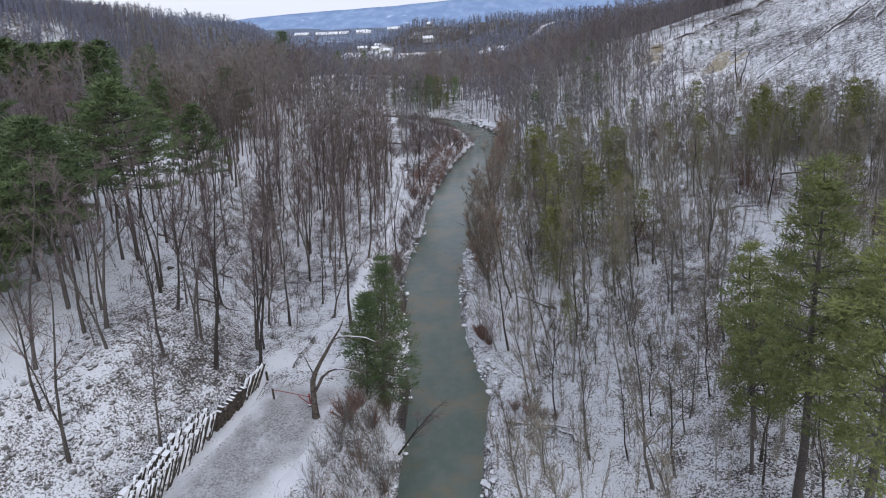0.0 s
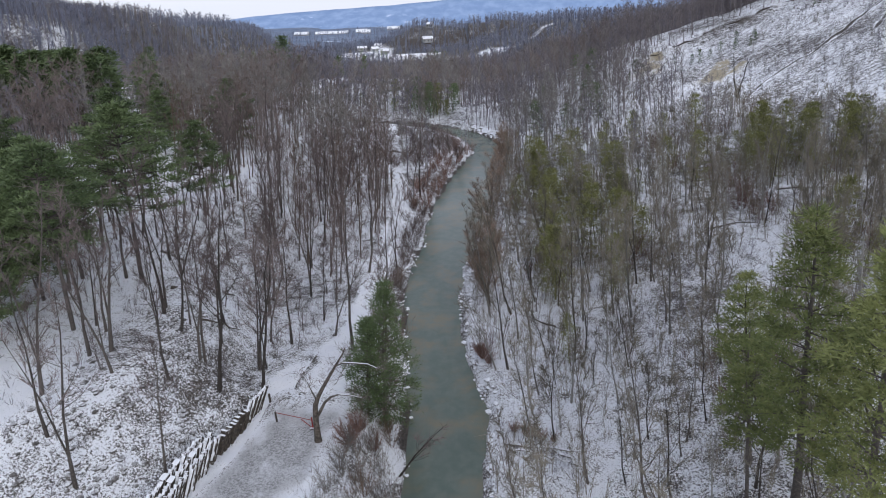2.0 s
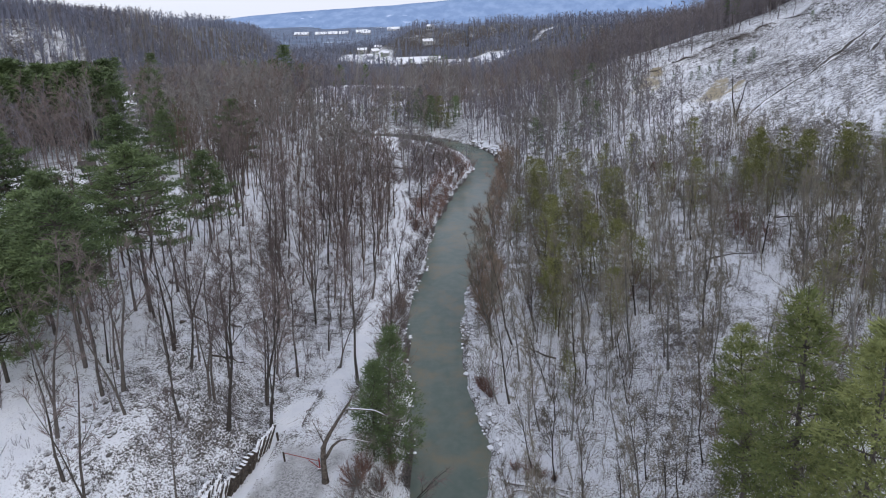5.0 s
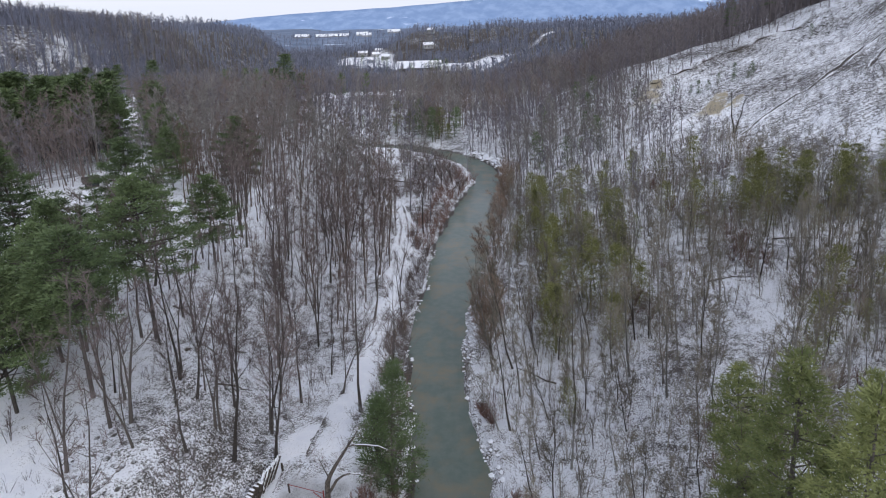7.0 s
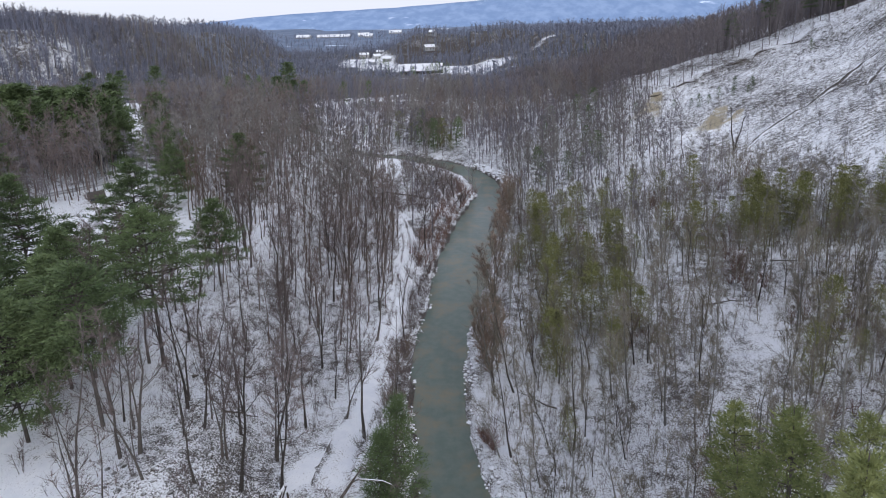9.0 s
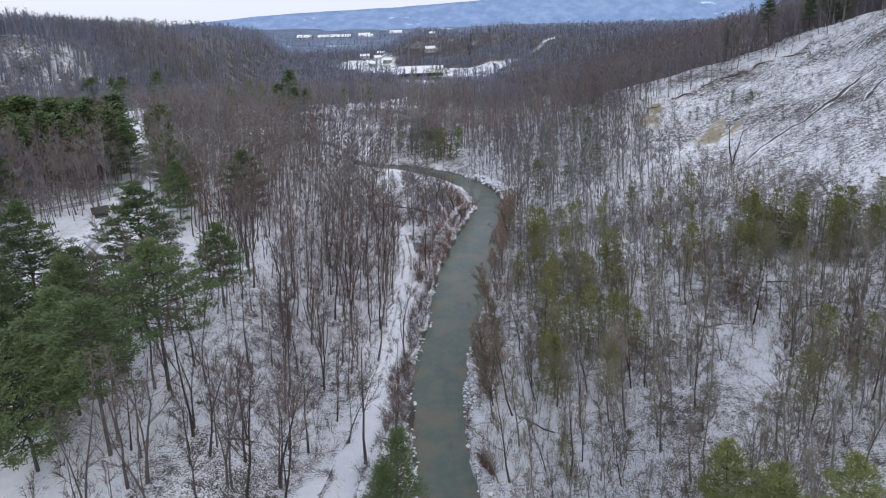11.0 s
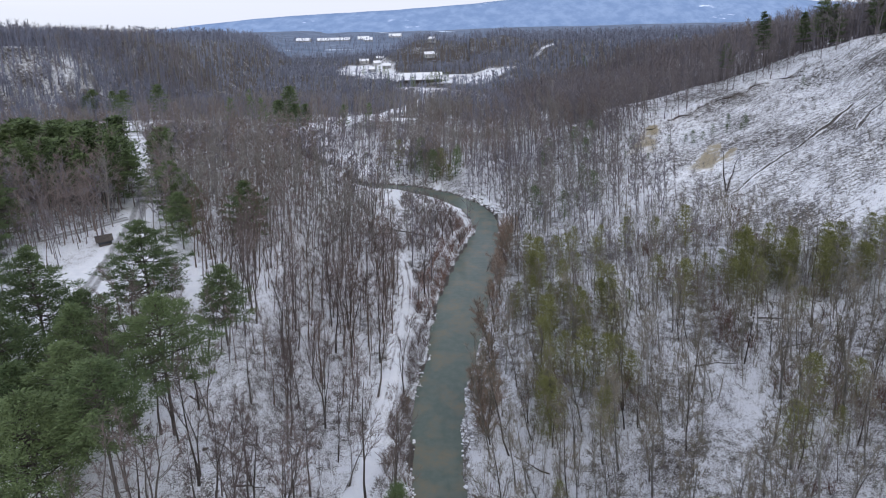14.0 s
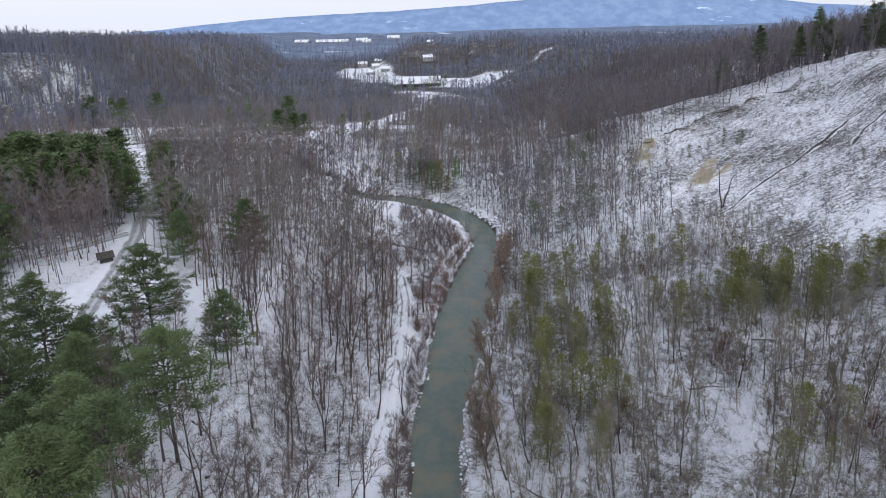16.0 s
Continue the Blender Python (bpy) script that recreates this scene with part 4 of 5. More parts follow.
ox = np.r_[ox, 40 + 30 * row, [12.6, 13.4, 11.8, 12.6, 11.6, 20.7, 21.6, 16.4, 17.6, 46.8, 35.2, 30.7, 14, 22]]
oy = np.r_[oy, 98.5 - 7 * row + rng.normal(size=40) * 3.0, [116, 112, 108, 84, 81, 72, 70, 62, 64, 63, 54, 112, 95, 90]]
sx, sy = scatter(14, 50, 140, 196, 4.4, lambda a, b: woods(a, b) * 0.26 * sm(rough_field(a, b, 22.0), -0.2, 0.5))
joined("slope_evergreens", olives, sx, sy, rng.uniform(0.5, 1.0, len(sx)), PINE, "dark green small evergreens at the slope's foot", "evergreens")
joined("olive_cedars", olives, ox, oy, np.r_[rng.uniform(0.45, 1.0, len(ox) - 14), np.full(5, 0.95), np.full(9, 0.72)], OLIVE, "olive green slender evergreens among bare trees", "evergreens")
sx, sy = np.array([61, 63, 66, 69, 72, 73.5, 59.5, 75, 56, 70.5, 94, 48, 46, 43, 47.5]), np.array([166, 165, 166.5, 165, 163, 164.5, 168, 167, 171, 168, 178, 178, 172, 166, 160])
joined("slope_evergreens", olives, sx, sy, rng.uniform(0.22, 0.4, len(sx)), PINE, "small dark conifers on the bare slope", "evergreens")
dark = [pine_tree(rng.uniform(13, 17), 0.14, rng.uniform(4.6, 5.8), 0.3, 1.35, 6, 0.9, 8, 0.85, 0.32, 0.35) for _ in range(6)]
dark = [(np.concatenate([w[0], c[0]]), np.concatenate([w[1], c[1] + len(w[0])])) for w, c in dark]
px, py = scatter(-150, -78, 128, 175, 4.5, lambda a, b: (1 - clearing(a, b)) * in_oval(a, b, -112, 150, 36, 22))
qx, qy = scatter(-40, 22, 176, 216, 3.3, lambda a, b: in_oval(a, b, -12, 194, 27, 16, -8, 0.1) * sm(off_water(a, b), 1, 3) * 0.6)
mx = np.array([-44, -40, -36, -31, -50, -27, -108, -114, -102, -128, -92, -60, -70, -136])
my = np.array([702, 706, 700, 704, 708, 709, 770, 778, 765, 840, 690, 640, 600, 790])
rx, ry = scatter(-300, 200, 200, 600, 16, lambda a, b: woods(a, b) * 0.6 * sm(rough_field(a, b, 90.0), 0.6, 1.1) * view(a, b))
joined("valley_pines", [rough_pine(rng.uniform(11, 14), rng.uniform(3, 4), 130, 0.5) for _ in range(4)], np.r_[rx, mx], np.r_[ry, my], rng.uniform(0.8, 1.2, len(rx) + len(mx)), PINE, "dark green pines among the bare valley woods", "pines")
px, py = np.r_[px, [-72, -76, -70, -79, -198, -190, -176, -168, -204, -160]], np.r_[py, [244, 247, 249, 243, 306, 315, 300, 288, 322, 305]]
joined("dark_pines", dark, px, py, rng.uniform(0.85, 1.25, len(px)), PINE, "dark green pine stand beyond the driveway", "pines")
for k, m in enumerate((PINE, OLIVE)):
    joined("bend_pines", olives, qx[k::2], qy[k::2], 0.45 + 0.75 * rng.random(len(qx[k::2])) ** 1.3, m, "low green evergreens beyond the creek bend", "pines")


# ---- undergrowth ----
def bank_off(a, b):
    return off_water(a, b)


brush = [bush(rng.uniform(0.7, 1.6), 7, 3, 0.02, 0.7) for _ in range(6)]
saplings = [bush(rng.uniform(2.5, 4.5), 4, 15, 0.026, 0.2) for _ in range(6)]
thicket = [bush(rng.uniform(1.8, 3.2), 20, 9, 0.026, 0.6) for _ in range(5)]
near_wood = lambda a, b: sm(bank_off(a, b), 0.6, 1.5) * (1 - clearing(a, b)) * (1 - 0.8 * scar_at(a, b))
for x0, x1, y0, y1, gap, share, mat, text in (
        (-42, -6, 26, 110, 1.0, 0.42, WOODS_GREY, "low bare brush poking through snow on the west bank"),
        (-1, 58, 28, 105, 0.9, 0.75, WOODS_GREY, "low bare brush poking through snow on the east bank"),
        (30, 125, 100, 190, 1.45, 0.7, WOODS_GREY, "thin bare brush on the slipped hillside")):
    bx, by = scatter(x0, x1, y0, y1, gap, lambda a, b: near_wood(a, b) * share * np.clip(0.6 + rough_field(a, b, 8.0), 0.15, 1) + 0.75 * scar_at(a, b))
    joined("brush", brush, bx, by, rng.uniform(0.5, 1.3, len(bx)), mat, text, "brush")
for x0, x1, y0, y1, gap, share, mat, text in (
        (-44, -6, 38, 115, 2.3, 0.42, TWIG_PURPLE, "thin dark saplings between the west bank trees"),
        (1, 62, 30, 130, 1.6, 0.75, TWIG_GREY, "thin pale saplings between the east bank trees"),
        (2, 62, 34, 130, 3.0, 0.6, TWIG_PURPLE, "thin dark saplings between the east bank trees"),
        (40, 125, 110, 186, 4.0, 0.5, WOODS_GREY, "scattered saplings on the slipped hillside")):
    bx, by = scatter(x0, x1, y0, y1, gap, lambda a, b: near_wood(a, b) * share * np.clip(0.55 + rough_field(a, b, 11.0), 0.1, 1) + 0.4 * scar_at(a, b) * (1 - sm(b - 0.55 * a, 94, 122)))
    joined("saplings", saplings, bx, by, rng.uniform(0.6, 1.6, len(bx)), mat, text, "saplings")
for lo, hi, y0, y1, side, share, mat, text in (
        (0.6, 6.0, 26, 75, -1, 0.28, WOODS_PALE, "grey bare thicket dusted with snow along the west bank"),
        (0.6, 5.0, 26, 75, -1, 0.22, TWIG_BROWN, "brown bare thicket along the west bank"),
        (0.9, 4.0, 80, 150, 1, 0.1, TWIG_BROWN, "brown bare thicket along the east bank"),
        (0.5, 6.0, 96, 142, -1, 0.4, TWIG_RED, "russet bare thicket along the creek near the bend"),
        (4.0, 16.0, 126, 166, -1, 0.4, TWIG_PURPLE, "dark bare thicket on the bar inside the bend"),
        (0.6, 4.0, 60, 100, -1, 0.35, TWIG_PURPLE, "dark bare thicket along the trail's edge")):
    bx, by = scatter(-20, 16, y0, y1, 0.95, lambda a, b: sm(bank_off(a, b), lo, lo + 0.5) * (1 - sm(bank_off(a, b), hi - 1, hi)) * ((a - creek_x(b)) * side > 0) * share * (1 - (clearing(a, b) if y0 < 120 else 0)))
    joined("thicket", thicket, bx, by, rng.uniform(0.5, 1.25, len(bx)), mat, text, "thicket")

bx, by = scatter(8, 56, 40, 120, 2.1, lambda a, b: near_wood(a, b) * 0.8 * sm(rough_field(a + 30, b, 12.0), 0.15, 0.6))
joined("thicket", thicket, bx, by, rng.uniform(0.6, 1.5, len(bx)), TWIG_RED, "red-brown bare thicket among the young trees", "thicket")
bx, by = scatter(36, 118, 104, 190, 2.3, lambda a, b: scar_at(a, b) * (1 - clay_at(a, b)) * (0.6 * sm(rough_field(a, b + 50, 9.0), 0.05, 0.6) + 0.3 * (1 - sm(b - 0.55 * a, 88, 104))))
joined("thicket", thicket[:3], bx, by, rng.uniform(0.35, 0.85, len(bx)), WOODS_PALE, "grey bare shrubs scattered over the slipped slope", "thicket")
bx, by = scatter(46, 104, 150, 196, 3.2, lambda a, b: 0.35 * (1 - sm(np.abs(b - slip_top(a) + 2.0), 1.0, 5.0)))
joined("saplings", saplings, bx, by, rng.uniform(0.7, 1.5, len(bx)), WOODS_DARK, "dark saplings clinging to the slip's head", "saplings")
# willows along the creek
willows = []
for k in range(4):
    H = rng.uniform(5.5, 8)
    willows.append(thing_tree("willow", bare_tree(H, 0.012 * H, 0.2, 16, 5, 11, clear=0.1, fork=2, twig_l=0.8, twig_w=0.026, limb_up=2.2), (BARK, WILLOW), ("", ""), "leafless orange-brown willow beside the creek", "willow", "willows along the creek"))
lx, ly = scatter(-1, 12, 76, 140, 3.8, lambda a, b: sm(bank_off(a, b), 0.8, 1.6) * (1 - sm(bank_off(a, b), 3.5, 6.0)) * (a > creek_x(b)) * 0.6)
placed(willows, lx, ly, rng.uniform(0.7, 1.1, len(lx)), 5)
thick = [thing_tree("willow", bare_tree(H, 0.014 * H, 0.32, 24, 7, 14, clear=0.08, fork=3, twig_l=0.85, twig_w=0.032, limb_up=1.5), (BARK, WILLOW), ("", ""), "dense orange-brown leafless willow at the water's edge", "willow", "willows along the creek") for H in (7.5, 8.5)]
wy = np.array([64, 66.5, 62.5, 88, 99, 104, 110, 114, 119, 124, 128, 133])
wd, ww = np.interp(wy, CREEK[:17, 1], CREEK[:17, 0]), np.interp(wy, CREEK[:17, 1], CREEK[:17, 2])
placed(thick, wd + ww + np.r_[[3.4, 3.0, 3.6], rng.uniform(0.8, 2.6, len(wy) - 3)], wy, np.r_[[1.2, 1.05, 0.9], rng.uniform(0.75, 1.15, len(wy) - 3)], 4, -6)
reds = [thing_tree("russet_bush", (bush(1.2, 5, 2, 0.05, 0.5), bush(1.6, 60, 15, 0.026, 0.9)), (BARK, TWIG_RED), ("", ""), "dense russet bare bush at the water's edge", "bush", "russet bushes")]
placed(reds, [1.0, 1.6, -9.4, 0.6, -9.0, -7.8, 3.4, 4.6, 5.6, 6.6], [51.6, 50.6, 35.2, 52.8, 36.8, 36.4, 40.2, 39.6, 39.2, 38.9], [1.2, 0.9, 1.4, 0.8, 1.2, 0.9, 0.7, 0.8, 0.7, 0.6], 2)

# trees on the gravel bar inside the bend
bar = []
for k in range(3):
    H = rng.uniform(9, 12)
    bar.append(thing_tree("spreading_tree", bare_tree(H, 0.016 * H, 0.3, 15, 6, 10, clear=0.2, fork=2, limb_up=0.8), (BARK, TWIG_PURPLE), ("", ""), "wide-branching leafless dark tree near the creek bend", "tree", "trees near the bend"))
placed(bar, [-22, -19, -4.5, -9, -3, -14, -7], [128, 131, 136, 141, 131, 145, 134], [1.25, 1.1, 0.8, 0.75, 0.6, 0.7, 0.7], 6)

# a young tree bent out over the water
over = [thing_tree("overhanging_tree", bare_tree(6.5, 0.09, 0.22, 10, 4, 7, clear=0.3, fork=2, limb_up=1.2), (BARK, TWIG_PURPLE), ("", ""), "bare young tree bent out over the creek", "tree", "trees bent over the creek")]
placed(over, [-6.0, -5.2, 2.6, -3.2], [36.2, 128, 118, 131], [1.0, 0.9, 0.8, 0.8], 3, 32)

# a broken snag pair on the slipped slope
snag = new("dead_snag")
g = Geo()
for lean_x, h in ((-0.9, 9.5), (0.5, 8.0)):
    t = np.linspace(0, 1, 6)[:, None]
    p = np.array([[lean_x * 0.2, 0, -0.3]]) + t * np.array([[lean_x * 2.2, 0.3, h]]) + rng.normal(size=(6, 3)) * 0.12
    g.tube(p, np.linspace(0.2, 0.05, 6), 5)
    for k in range(5):
        a = p[2 + k % 4]
        d = unit(np.array([rng.normal(), rng.normal(), 0.9]))
        g.tube([a, a + d * 0.8, a + d * 1.7], [0.06, 0.04, 0.015], 3)
part("trunk", g, BARK, snag, "", True)
snag.matrix_basis = pose(58.2, 134, float(land(58.2, 134)))
tagged(snag, "forked dark dead snag on the snowy slope", "dead tree")

# pale broken snags in the young woods
def broken_snag(h):
    top = new("broken_snag")
    g = Geo()
    t = np.linspace(0, 1, 5)
    p = np.stack([t * rng.normal() * 0.9, t * rng.normal() * 0.5, t * h - 0.2 * (t == 0)], 1) + rng.normal(size=(5, 3)) * 0.07
    g.tube(p, np.linspace(0.1, 0.035, 5), 5, True)
    part("trunk", g, BARK_PALE, top, "", True)
    for k in range(4):
        a = p[1 + k % 4]
        d = unit(np.array([rng.normal(), rng.normal(), 0.6]))
        ln = rng.uniform(0.7, 1.9)
        g = Geo()
        g.tube([a, a + d * ln * 0.5, a + d * ln + np.array([0, 0, rng.normal() * 0.2])], [0.05, 0.04, 0.02], 4)
        part("branch", g, BARK_PALE, top)
    return tagged(top, "pale broken dead tree with bare stubs", "dead tree", "broken snags")


placed([broken_snag(h) for h in (4.5, 6.0, 5.2)], [21, 26, 31, 36, 41, 29, 17, 45, 24, 38, 52, 33, 15, 47], [62, 55, 66, 58, 64, 74, 70, 75, 84, 90, 62, 50, 52, 55], rng.uniform(0.7, 1.25, 14), 9)

# pines on the hill's crest
single_pines([(95.5, 207, 18, 3.2, 0.35), (106.5, 195, 18, 3.8, 0.3), (109, 193, 15, 3.4, 0.3), (103, 199, 12, 3, 0.3), (113, 182, 13, 3.4, 0.3), (117, 184, 13, 3.4, 0.3), (124, 196, 18, 4, 0.3), (88, 216, 12, 3, 0.35)], (BARK, PINE), "tall pine among bare trees on the hill's crest", "pines on the crest")


# ---- the leaning forked tree by the road ----
lean_tree = new("leaning_tree")
g, fine = Geo(), Geo()
g.tube([(0, 0, -0.2), (0.02, 0, 0.7), (0.05, 0, 2.5), (0.12, 0, 4.0), (0.2, 0.05, 5.2)], [0.36, 0.27, 0.23, 0.215, 0.2], 8)
g.tube([(0.2, 0.05, 5.0), (0.45, 0.1, 6.0), (0.95, 0.2, 7.3), (1.6, 0.3, 8.8), (2.2, 0.3, 10.2), (2.7, 0.4, 11.3), (3.0, 0.4, 12.2)], [0.2, 0.18, 0.16, 0.13, 0.1, 0.06, 0.02], 7)
g.tube([(0.1, 0, 3.3), (0.5, -0.1, 4.2), (1.05, -0.2, 5.7), (1.6, -0.2, 6.4), (2.2, -0.2, 6.7), (2.9, -0.2, 6.6), (4.1, 0, 5.9)], [0.15, 0.14, 0.12, 0.1, 0.08, 0.06, 0.02], 6)
g.tube([(2.15, 0.3, 10.0), (2.7, 0.2, 10.4), (3.4, 0.1, 10.5), (4.6, 0.2, 10.2), (5.4, 0.2, 9.6), (6.2, 0.2, 10.0)], [0.09, 0.075, 0.065, 0.05, 0.035, 0.012], 5)
g.tube([(0.2, 0.05, 4.8), (0.3, 0.1, 5.8), (0.1, 0.1, 6.6), (-0.15, 0.2, 7.6), (-0.4, 0.2, 8.6)], [0.08, 0.065, 0.05, 0.035, 0.012], 5)
tips = np.array([(3.0, 0.4, 12.0), (-0.8, 0.2, 9.0), (4.0, 0, 6.0), (5.6, 0.2, 9.8), (2.0, 0.3, 9.8), (-0.2, 0.1, 7.8), (3.2, 0.1, 6.6), (1.2, 0.2, 8.2)])
i = rng.integers(0, len(tips), 420)
p = tips[i] + rng.normal(size=(420, 3)) * 0.35
fine.blades(p, p + unit(rng.normal(size=(420, 3)) + np.array([0.1, 0, 0.5])) * rng.uniform(0.5, 1.5, (420, 1)), np.full(420, 0.03))
part("trunk", g, FALLEN, lean_tree, "", True)
part("crown", fine, TWIG_PURPLE, lean_tree)
for line in ([(2.2, -0.2, 6.78), (2.9, -0.2, 6.68), (3.9, -0.02, 6.05)], [(2.7, 0.2, 10.48), (3.4, 0.1, 10.57), (4.6, 0.2, 10.27), (5.3, 0.2, 9.7)]):
    g = Geo()
    g.tube(line, np.linspace(0.05, 0.025, len(line)), 5)
    part("snow_cap", g, SNOW, lean_tree, "snow lying along a limb")
lean_tree.matrix_basis = pose(-11.8, 35.3, float(land(-11.8, 35.3))) @ Matrix.Diagonal((0.95, 0.95, 0.66, 1))
tagged(lean_tree, "forked dark tree leaning over the road's edge", "tree")


# ---- leaning timbers beside the road ----
def bevel_box(sx, sy, sz, r):
    bm = bmesh.new()
    bmesh.ops.create_cube(bm, size=1.0)
    bmesh.ops.scale(bm, vec=(sx, sy, sz), verts=bm.verts)
    bmesh.ops.bevel(bm, geom=bm.edges[:], offset=r, segments=1, affect="EDGES")
    bmesh.ops.triangulate(bm, faces=bm.faces[:])
    v = np.array([q.co[:] for q in bm.verts])
    f = np.array([[q.index for q in face.verts] for face in bm.faces])
    bm.free()
    return v, f


stack = new("timber_stack")
slab = mesh_of("timber", *bevel_box(0.16, 0.34, 2.0, 0.02), TIMBER)
post = mesh_of("timber", *bevel_box(0.26, 0.5, 1.6, 0.03), TIMBER)
face = mesh_of("snow_cap", *bevel_box(0.06, 0.17, 1.6, 0.02), SNOW)
knob = mesh_of("snow_cap", *bevel_box(0.2, 0.26, 0.07, 0.03), SNOW)
drift = mesh_of("snow_cap", *bevel_box(0.55, 0.4, 0.08, 0.035), SNOW)


def lot(ax, ay, bx, by, rows, gap, tilt, kind):
    """A run of timbers set on edge side by side, some rows deep, leaning along the run."""
    a, b = Vector((ax, ay, 0)), Vector((bx, by, 0))
    run = (b - a).normalized()
    heading = math.degrees(math.atan2(run.y, run.x))
    back = Vector((-run.y, run.x, 0))
    for row in range(rows):
        n = int((b - a).length / gap)
        for k in range(n):
            if kind is slab and row and rng.random() < 0.12:
                continue
            q = a + run * (k + 0.5) * gap + back * (0.5 * row + rng.normal() * 0.06)
            z = float(land(q.x, q.y))
            m = pose(q.x, q.y, z + (0.78 if kind is slab else 0.72) + 0.16 * row + rng.normal() * 0.05, 5 + rng.normal() * 3, tilt + rng.normal() * 3, heading + rng.normal() * 2)
            piece("timber", kind, stack, m)
            if kind is slab:
                piece("snow_cap", face, stack, m @ pose(-0.1, 0.03 + rng.normal() * 0.03, 0.16 + rng.normal() * 0.08))
            elif k % 2:
                piece("snow_cap", knob, stack, m @ pose(0, rng.normal() * 0.1, 0.81))
        for k in range(int((b - a).length / 2.6) if kind is slab and row else 0):
            q = a + run * (2.6 * k + rng.uniform(0.3, 1.6)) + back * (0.5 * row - 0.1)
            piece("snow_cap", drift, stack, pose(q.x + run.x * 0.5, q.y + run.y * 0.5, float(land(q.x, q.y)) + 1.68 + 0.16 * row, 10, 0, heading))


lot(-20.3, 24.8, -19.1, 34.0, 3, 0.33, 36, slab)
lot(-18.9, 34.1, -17.95, 37.3, 1, 0.4, 20, post)
lot(-17.9, 37.6, -17.2, 39.7, 1, 0.3, 36, slab)
tagged(stack, "long rows of dark timbers leaning under snow beside the road", "timber stack")


# ---- the red barrier ----
gate = new("barrier_gate")
p, q = Vector((-15.6, 37.4, 0)), Vector((-12.5, 36.6, 0))
zl, zr = float(land(p.x, p.y)), float(land(q.x, q.y))
g = Geo()
g.tube([(p.x, p.y, zl + 0.95), (q.x, q.y, zr + 0.9)], [0.028, 0.028], 8, True)
part("bar", g, RED, gate, "red pole")
g = Geo()
g.tube([(q.x, q.y, zr - 0.2), (q.x, q.y, zr + 1.15)], [0.06, 0.06], 8, True)
part("post", g, RED, gate)
g = Geo()
g.tube([(q.x, q.y, zr + 0.15), (q.x - 0.9, q.y + 0.18, zr + 0.86)], [0.035, 0.035], 6, True)
part("brace", g, RED, gate)
g = Geo()
g.tube([(p.x, p.y, zl - 0.2), (p.x, p.y, zl + 1.0)], [0.08, 0.08], 8, True)
part("post", g, STEEL, gate, "dark steel post")
g = Geo()
g.box((q.x - 0.16, q.y - 0.16, zr - 0.05), (q.x + 0.16, q.y + 0.16, zr + 0.22))
part("footing", g, STONE, gate)
tagged(gate, "closed red pole barrier across the snowy road", "barrier")
bollard = new("bollard")
g = Geo()
g.tube([(0, 0, -0.2), (0, 0, 0.8), (0, 0, 0.85)], [0.1, 0.1, 0.07], 8, True)
part("post", g, STEEL, bollard)
bollard.matrix_basis = pose(-16.9, 39.9, float(land(-16.9, 39.9)))
tagged(bollard, "short dark steel post at the road's edge", "bollard")


# ---- driftwood and fallen trunks ----
def fallen(name, rows, mat, label, group):
    for x0, y0, x1, y1, r, lift in rows:
        ob = new(name)
        g = Geo()
        t = np.linspace(0, 1, 6)
        px, py = x0 + (x1 - x0) * t, y0 + (y1 - y0) * t
        pz = np.maximum(land(px, py), 0) + r * 0.7 + lift * t
        pz = np.minimum(pz[0] + (pz[-1] - pz[0]) * t + 0.15 * np.sin(t * 3.1), pz + 0.6)
        pts = np.stack([px, py, pz], 1) + rng.normal(size=(6, 3)) * np.array([0.12, 0.12, 0.03])
        g.tube(pts, r * (1 - 0.65 * t), 7, True)
        part("trunk", g, mat, ob, "", True)
        for k in range(3):
            i = 2 + k
            d = unit(np.array([rng.normal(), rng.normal(), 0.35]))
            g = Geo()
            ln = rng.uniform(0.8, 1.8) * min(r / 0.16, 1)
            g.tube([pts[i], pts[i] + d * ln * 0.5, pts[i] + d * ln + np.array([0, 0, 0.15])], [r * 0.4, r * 0.25, 0.015], 4)
            part("branch", g, mat, ob)
        tagged(ob, label, "log", group)


fallen("driftwood_log", [(2.6, 38.6, 8.9, 37.2, 0.17, 0.25), (4.0, 36.9, 6.8, 38.3, 0.17, 0.2), (6.2, 37.8, 9.0, 35.2, 0.15, 0.1), (3.0, 37.8, 5.4, 37.2, 0.11, 0.3), (5.6, 37.0, 7.6, 36.2, 0.12, 0.1), (5.4, 44.5, 7.6, 42.8, 0.07, 0.4)],
       LOG, "snow-dusted pale driftwood log on the stony bank", "driftwood on the east bank")
fallen("driftwood_log", [(-9.6, 73.5, -8.0, 77.6, 0.16, 0.3), (-9.8, 73.0, -8.4, 75.4, 0.13, 0.5), (-9.4, 76.5, -7.6, 76.0, 0.12, 0.2), (-9.4, 78.2, -8.2, 80.2, 0.12, 0.3), (-10, 75.4, -8.2, 73.2, 0.1, 0.4)],
       LOG, "bleached driftwood tangled at the water's edge", "driftwood on the west bank")
fallen("fallen_trunk", [(-22, 141, -9, 133, 0.22, 0.3), (-29.5, 51, -25.4, 55.5, 0.2, 0.2), (-29, 52.5, -26, 51.5, 0.13, 0.2), (-25, 47, -23, 50, 0.12, 0.2), (-35, 60.5, -30.5, 57, 0.14, 0.2), (9, 57, 5, 60, 0.1, 0.2), (31, 72.6, 36, 71.8, 0.13, 0.2),
                        (44, 75.5, 53, 76.5, 0.12, 0.2), (44, 84, 49, 82, 0.13, 0.3)],
       FALLEN, "dark fallen trunk with snow along its top", "fallen trunks")


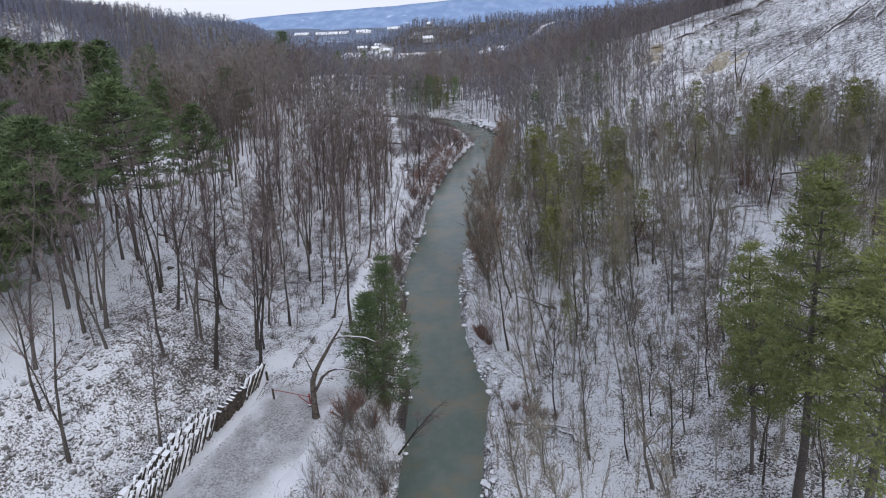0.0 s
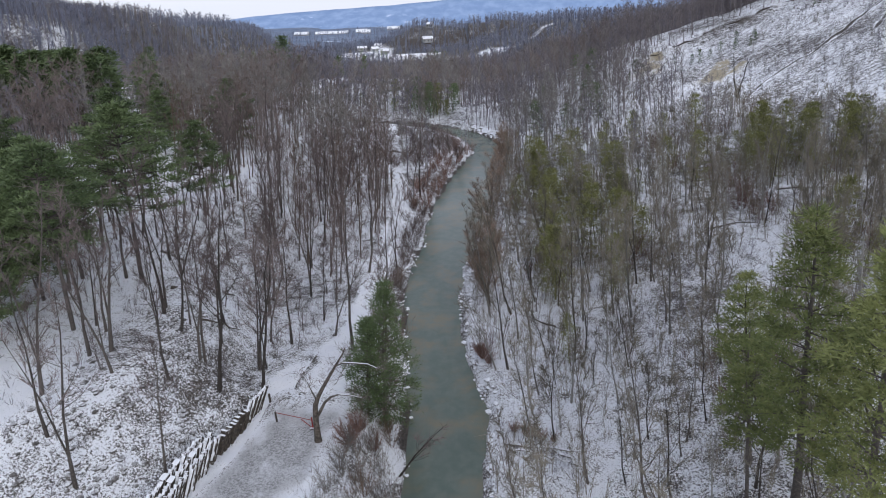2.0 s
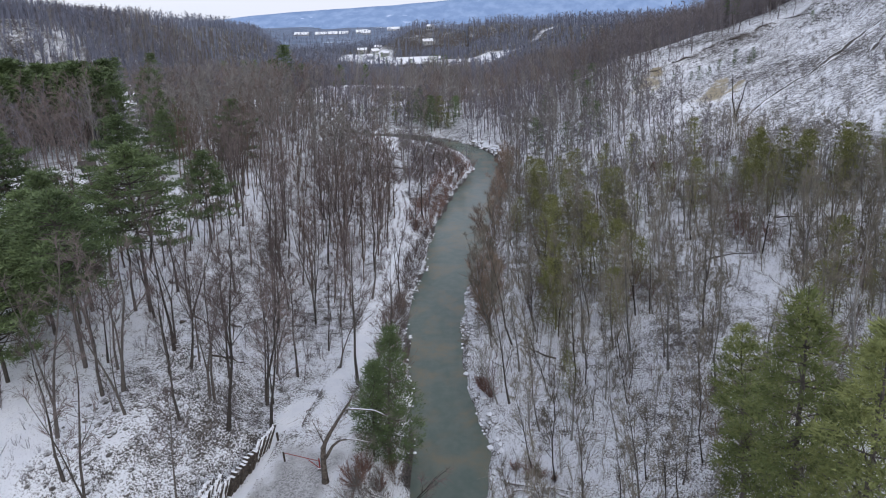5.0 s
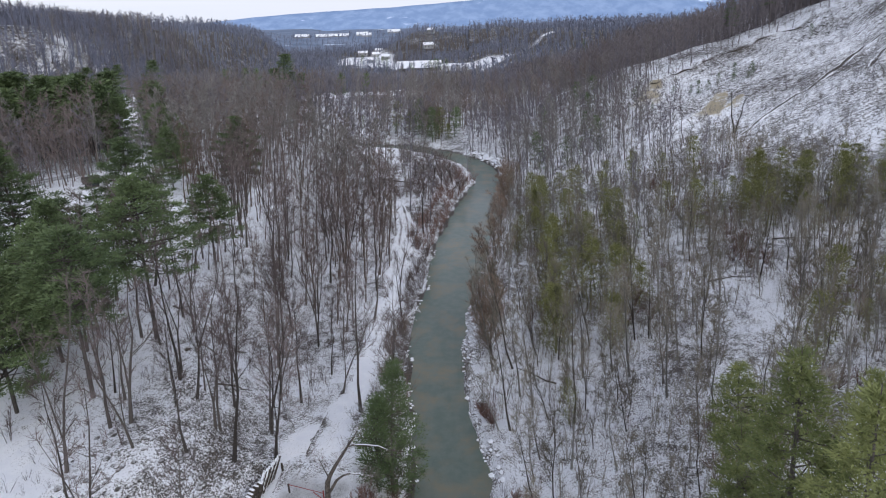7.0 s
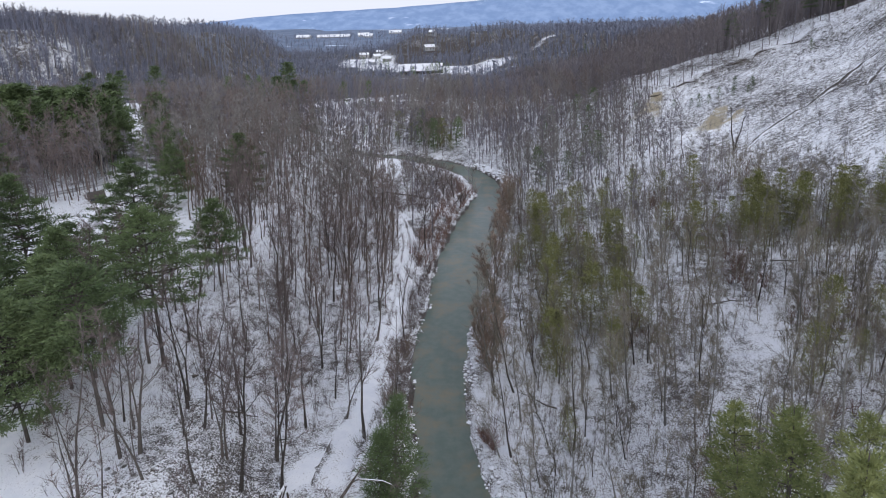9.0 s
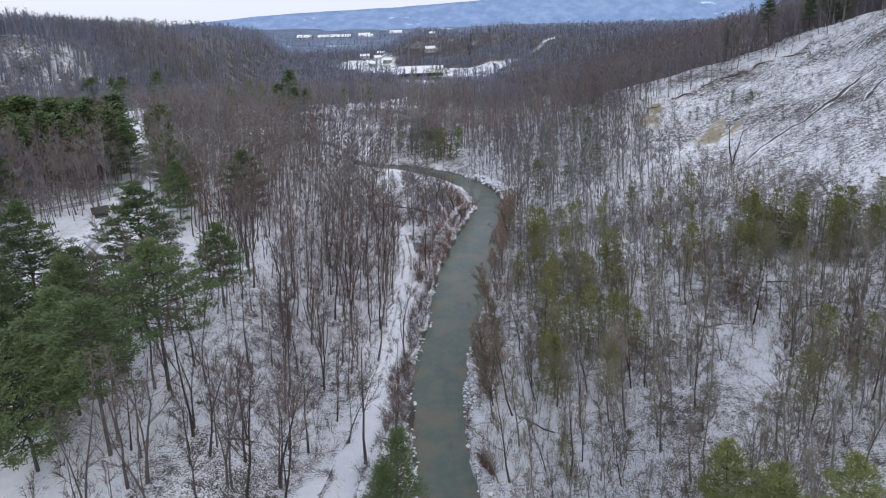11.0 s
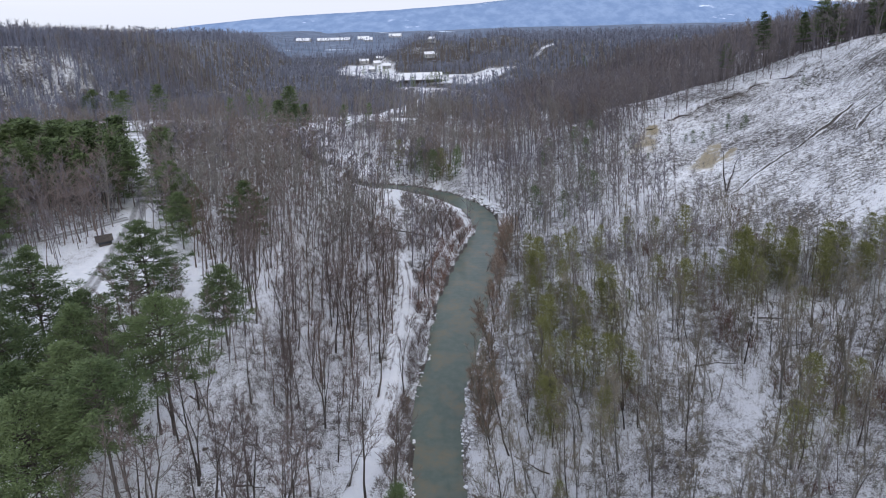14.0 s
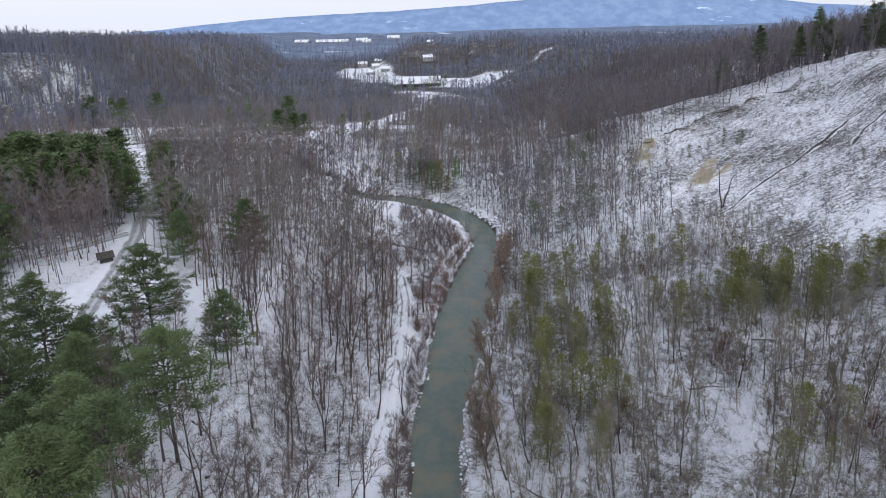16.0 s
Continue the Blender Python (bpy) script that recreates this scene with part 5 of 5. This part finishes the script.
# ---- stones ----
def stone_body():
    bm = bmesh.new()
    bmesh.ops.create_icosphere(bm, subdivisions=1, radius=0.5)
    for q in bm.verts:
        q.co = Vector((q.co.x * rng.uniform(0.8, 1.3), q.co.y * rng.uniform(0.8, 1.2), q.co.z * rng.uniform(0.35, 0.65)))
    v = np.array([q.co[:] for q in bm.verts])
    f = np.array([[q.index for q in face.verts] for face in bm.faces])
    bm.free()
    return v, f


stones = [stone_body() for _ in range(6)]
for side, y0, y1, gap, share, lo, hi, text in ((1, 28, 100, 0.36, 0.9, 0.16, 0.8, "snow-capped stones along the east water's edge"), (-1, 28, 100, 0.4, 0.4, 0.15, 0.6, "dark stones along the west water's edge"),
                                               (1, 124, 176, 0.7, 0.6, 0.5, 1.6, "broken snowy riprap on the outer bend")):
    bx, by = scatter(-12, 16, y0, y1, gap, lambda a, b: sm(bank_off(a, b), -0.5, 0.0) * (1 - sm(bank_off(a, b), 0.5, 1.8 if y0 < 100 else 5)) * ((a - creek_x(b)) * side > 0) * share * np.clip(0.5 + rough_field(a, b, 5.0), 0.1, 1))
    joined("bank_stones", stones, bx, by, rng.uniform(lo, hi, len(bx)) * rng.uniform(0.6, 1.1, len(bx)), STONE, text, "stones", 0.05)
bx, by = scatter(-31, -18, 27, 52, 0.7, lambda a, b: in_oval(a, b, -25, 38, 6, 13, -20) * 0.8)
joined("slope_stones", stones, bx, by, rng.uniform(0.15, 0.65, len(bx)), SHALE, "loose dark stones on the slope above the road", "stones", 0.05)

bx, by = scatter(60, 112, 150, 200, 1.1, lambda a, b: (1 - sm(np.abs(b - slip_top(a) + 1.5), 0.5, 3.0)) * 0.5 * (a < 104) + 0.55 * in_oval(a, b, 96, 178, 11, 9, -40, 0.2) + 0.25 * in_oval(a, b, 76, 170, 14, 7, 10, 0.2))
joined("turf_clods", stones, bx, by, rng.uniform(0.3, 1.3, len(bx)), SHALE, "dark broken clods of turf below the slip's head", "clods", 0.1)

# the torn turf lip along the head of the slip, and the cut bank of the bend
g = Geo()
lx = np.linspace(52, 101, 160)
ly = slip_top(lx) - 0.6 + 0.3 * rough_field(lx, lx * 0, 5.0)
g.tube(np.stack([lx, ly, land(lx, ly + 1.8) - 0.15 + 0.2 * rough_field(lx, lx * 0 + 9, 3.0)], 1), np.clip(0.05 + 0.3 * rough_field(lx, lx * 0 + 3, 7.0), 0.0, 0.3) * sm(101 - lx, 0, 8) + 0.004, 6, True)
tagged(new("turf_lip", mesh_of("turf_lip", *g.arrays(), STEEL, True)), "dark overhanging turf edge at the slip's head", "bank", kind="structure")


# ---- buildings ----
def house(x, y, w, d, h, turn, wall, label, rows=2, roof=None):
    top = new("house")
    g = Geo()
    g.box((-w / 2, -d / 2, -1.0), (w / 2, d / 2, h))
    part("wall", g, wall, top)
    r, o = 0.36 * d, 0.4
    g = Geo()
    for s in (-1, 1):
        v = np.array([(-w / 2 - o, s * (d / 2 + o), h - 0.15), (w / 2 + o, s * (d / 2 + o), h - 0.15), (w / 2 + o, 0, h + r), (-w / 2 - o, 0, h + r)])
        v = np.concatenate([v, v + np.array([0, 0, 0.25])])
        g.add(v, [(0, 1, 2), (0, 2, 3), (4, 6, 5), (4, 7, 6), (0, 5, 1), (0, 4, 5), (1, 6, 2), (1, 5, 6), (3, 7, 4), (3, 4, 0)])
    part("roof", g, roof or ROOF, top, "" if roof else "snow-covered roof")
    for s in (-1, 1):
        g = Geo()
        g.add([(s * w / 2, -d / 2, h), (s * w / 2, d / 2, h), (s * w / 2, 0, h + r)], [(0, 1, 2)])
        part("gable", g, wall, top)
    for k in range(rows):
        g = Geo()
        cx = (k + 0.5) / rows * w - w / 2
        g.box((cx - 0.6, -d / 2 - 0.05, h * 0.35), (cx + 0.6, -d / 2 + 0.02, h * 0.78))
        part("window", g, GLASS, top)
    top.matrix_basis = pose(x, y, float(land(x, y)), 0, 0, turn)
    return tagged(top, label, "house", "houses down the valley")


house(-74.5, 110.5, 2.4, 2.0, 1.1, 35, SIDING_DARK, "small dark shed beside the driveway", 2, SIDING_DARK)
house(-59, 738, 52, 20, 4, 3, SIDING_DARK, "long low dark building with a broad snowy roof", 8)
house(-64, 985, 16, 10, 5, 20, SIDING, "pale house with a snowy roof above the field", 3)
house(-63, 1062, 11, 8, 6, -20, SIDING, "pale house high on the wooded hill", 3)
for px, py, w, t in ((-147, 930, 12, 10), (-163, 1138, 14, -15), (-150, 1000, 12, 30), (-128, 960, 13, 0), (-185, 1090, 16, 10)):
    house(px, py, w, 9, 4.5, t, SIDING, "small pale house with a snowy roof in the valley", 2)
house(-470, 2175, 115, 22, 5, 0, SIDING, "very long pale industrial building far down the valley", 12)
for px, py, w, t in ((-370, 2200, 40, 10), (-560, 2120, 50, -10), (-330, 2050, 30, 5), (-270, 2300, 45, 0)):
    house(px, py, w, 22, 7, t, SIDING, "pale building far down the valley", 4)
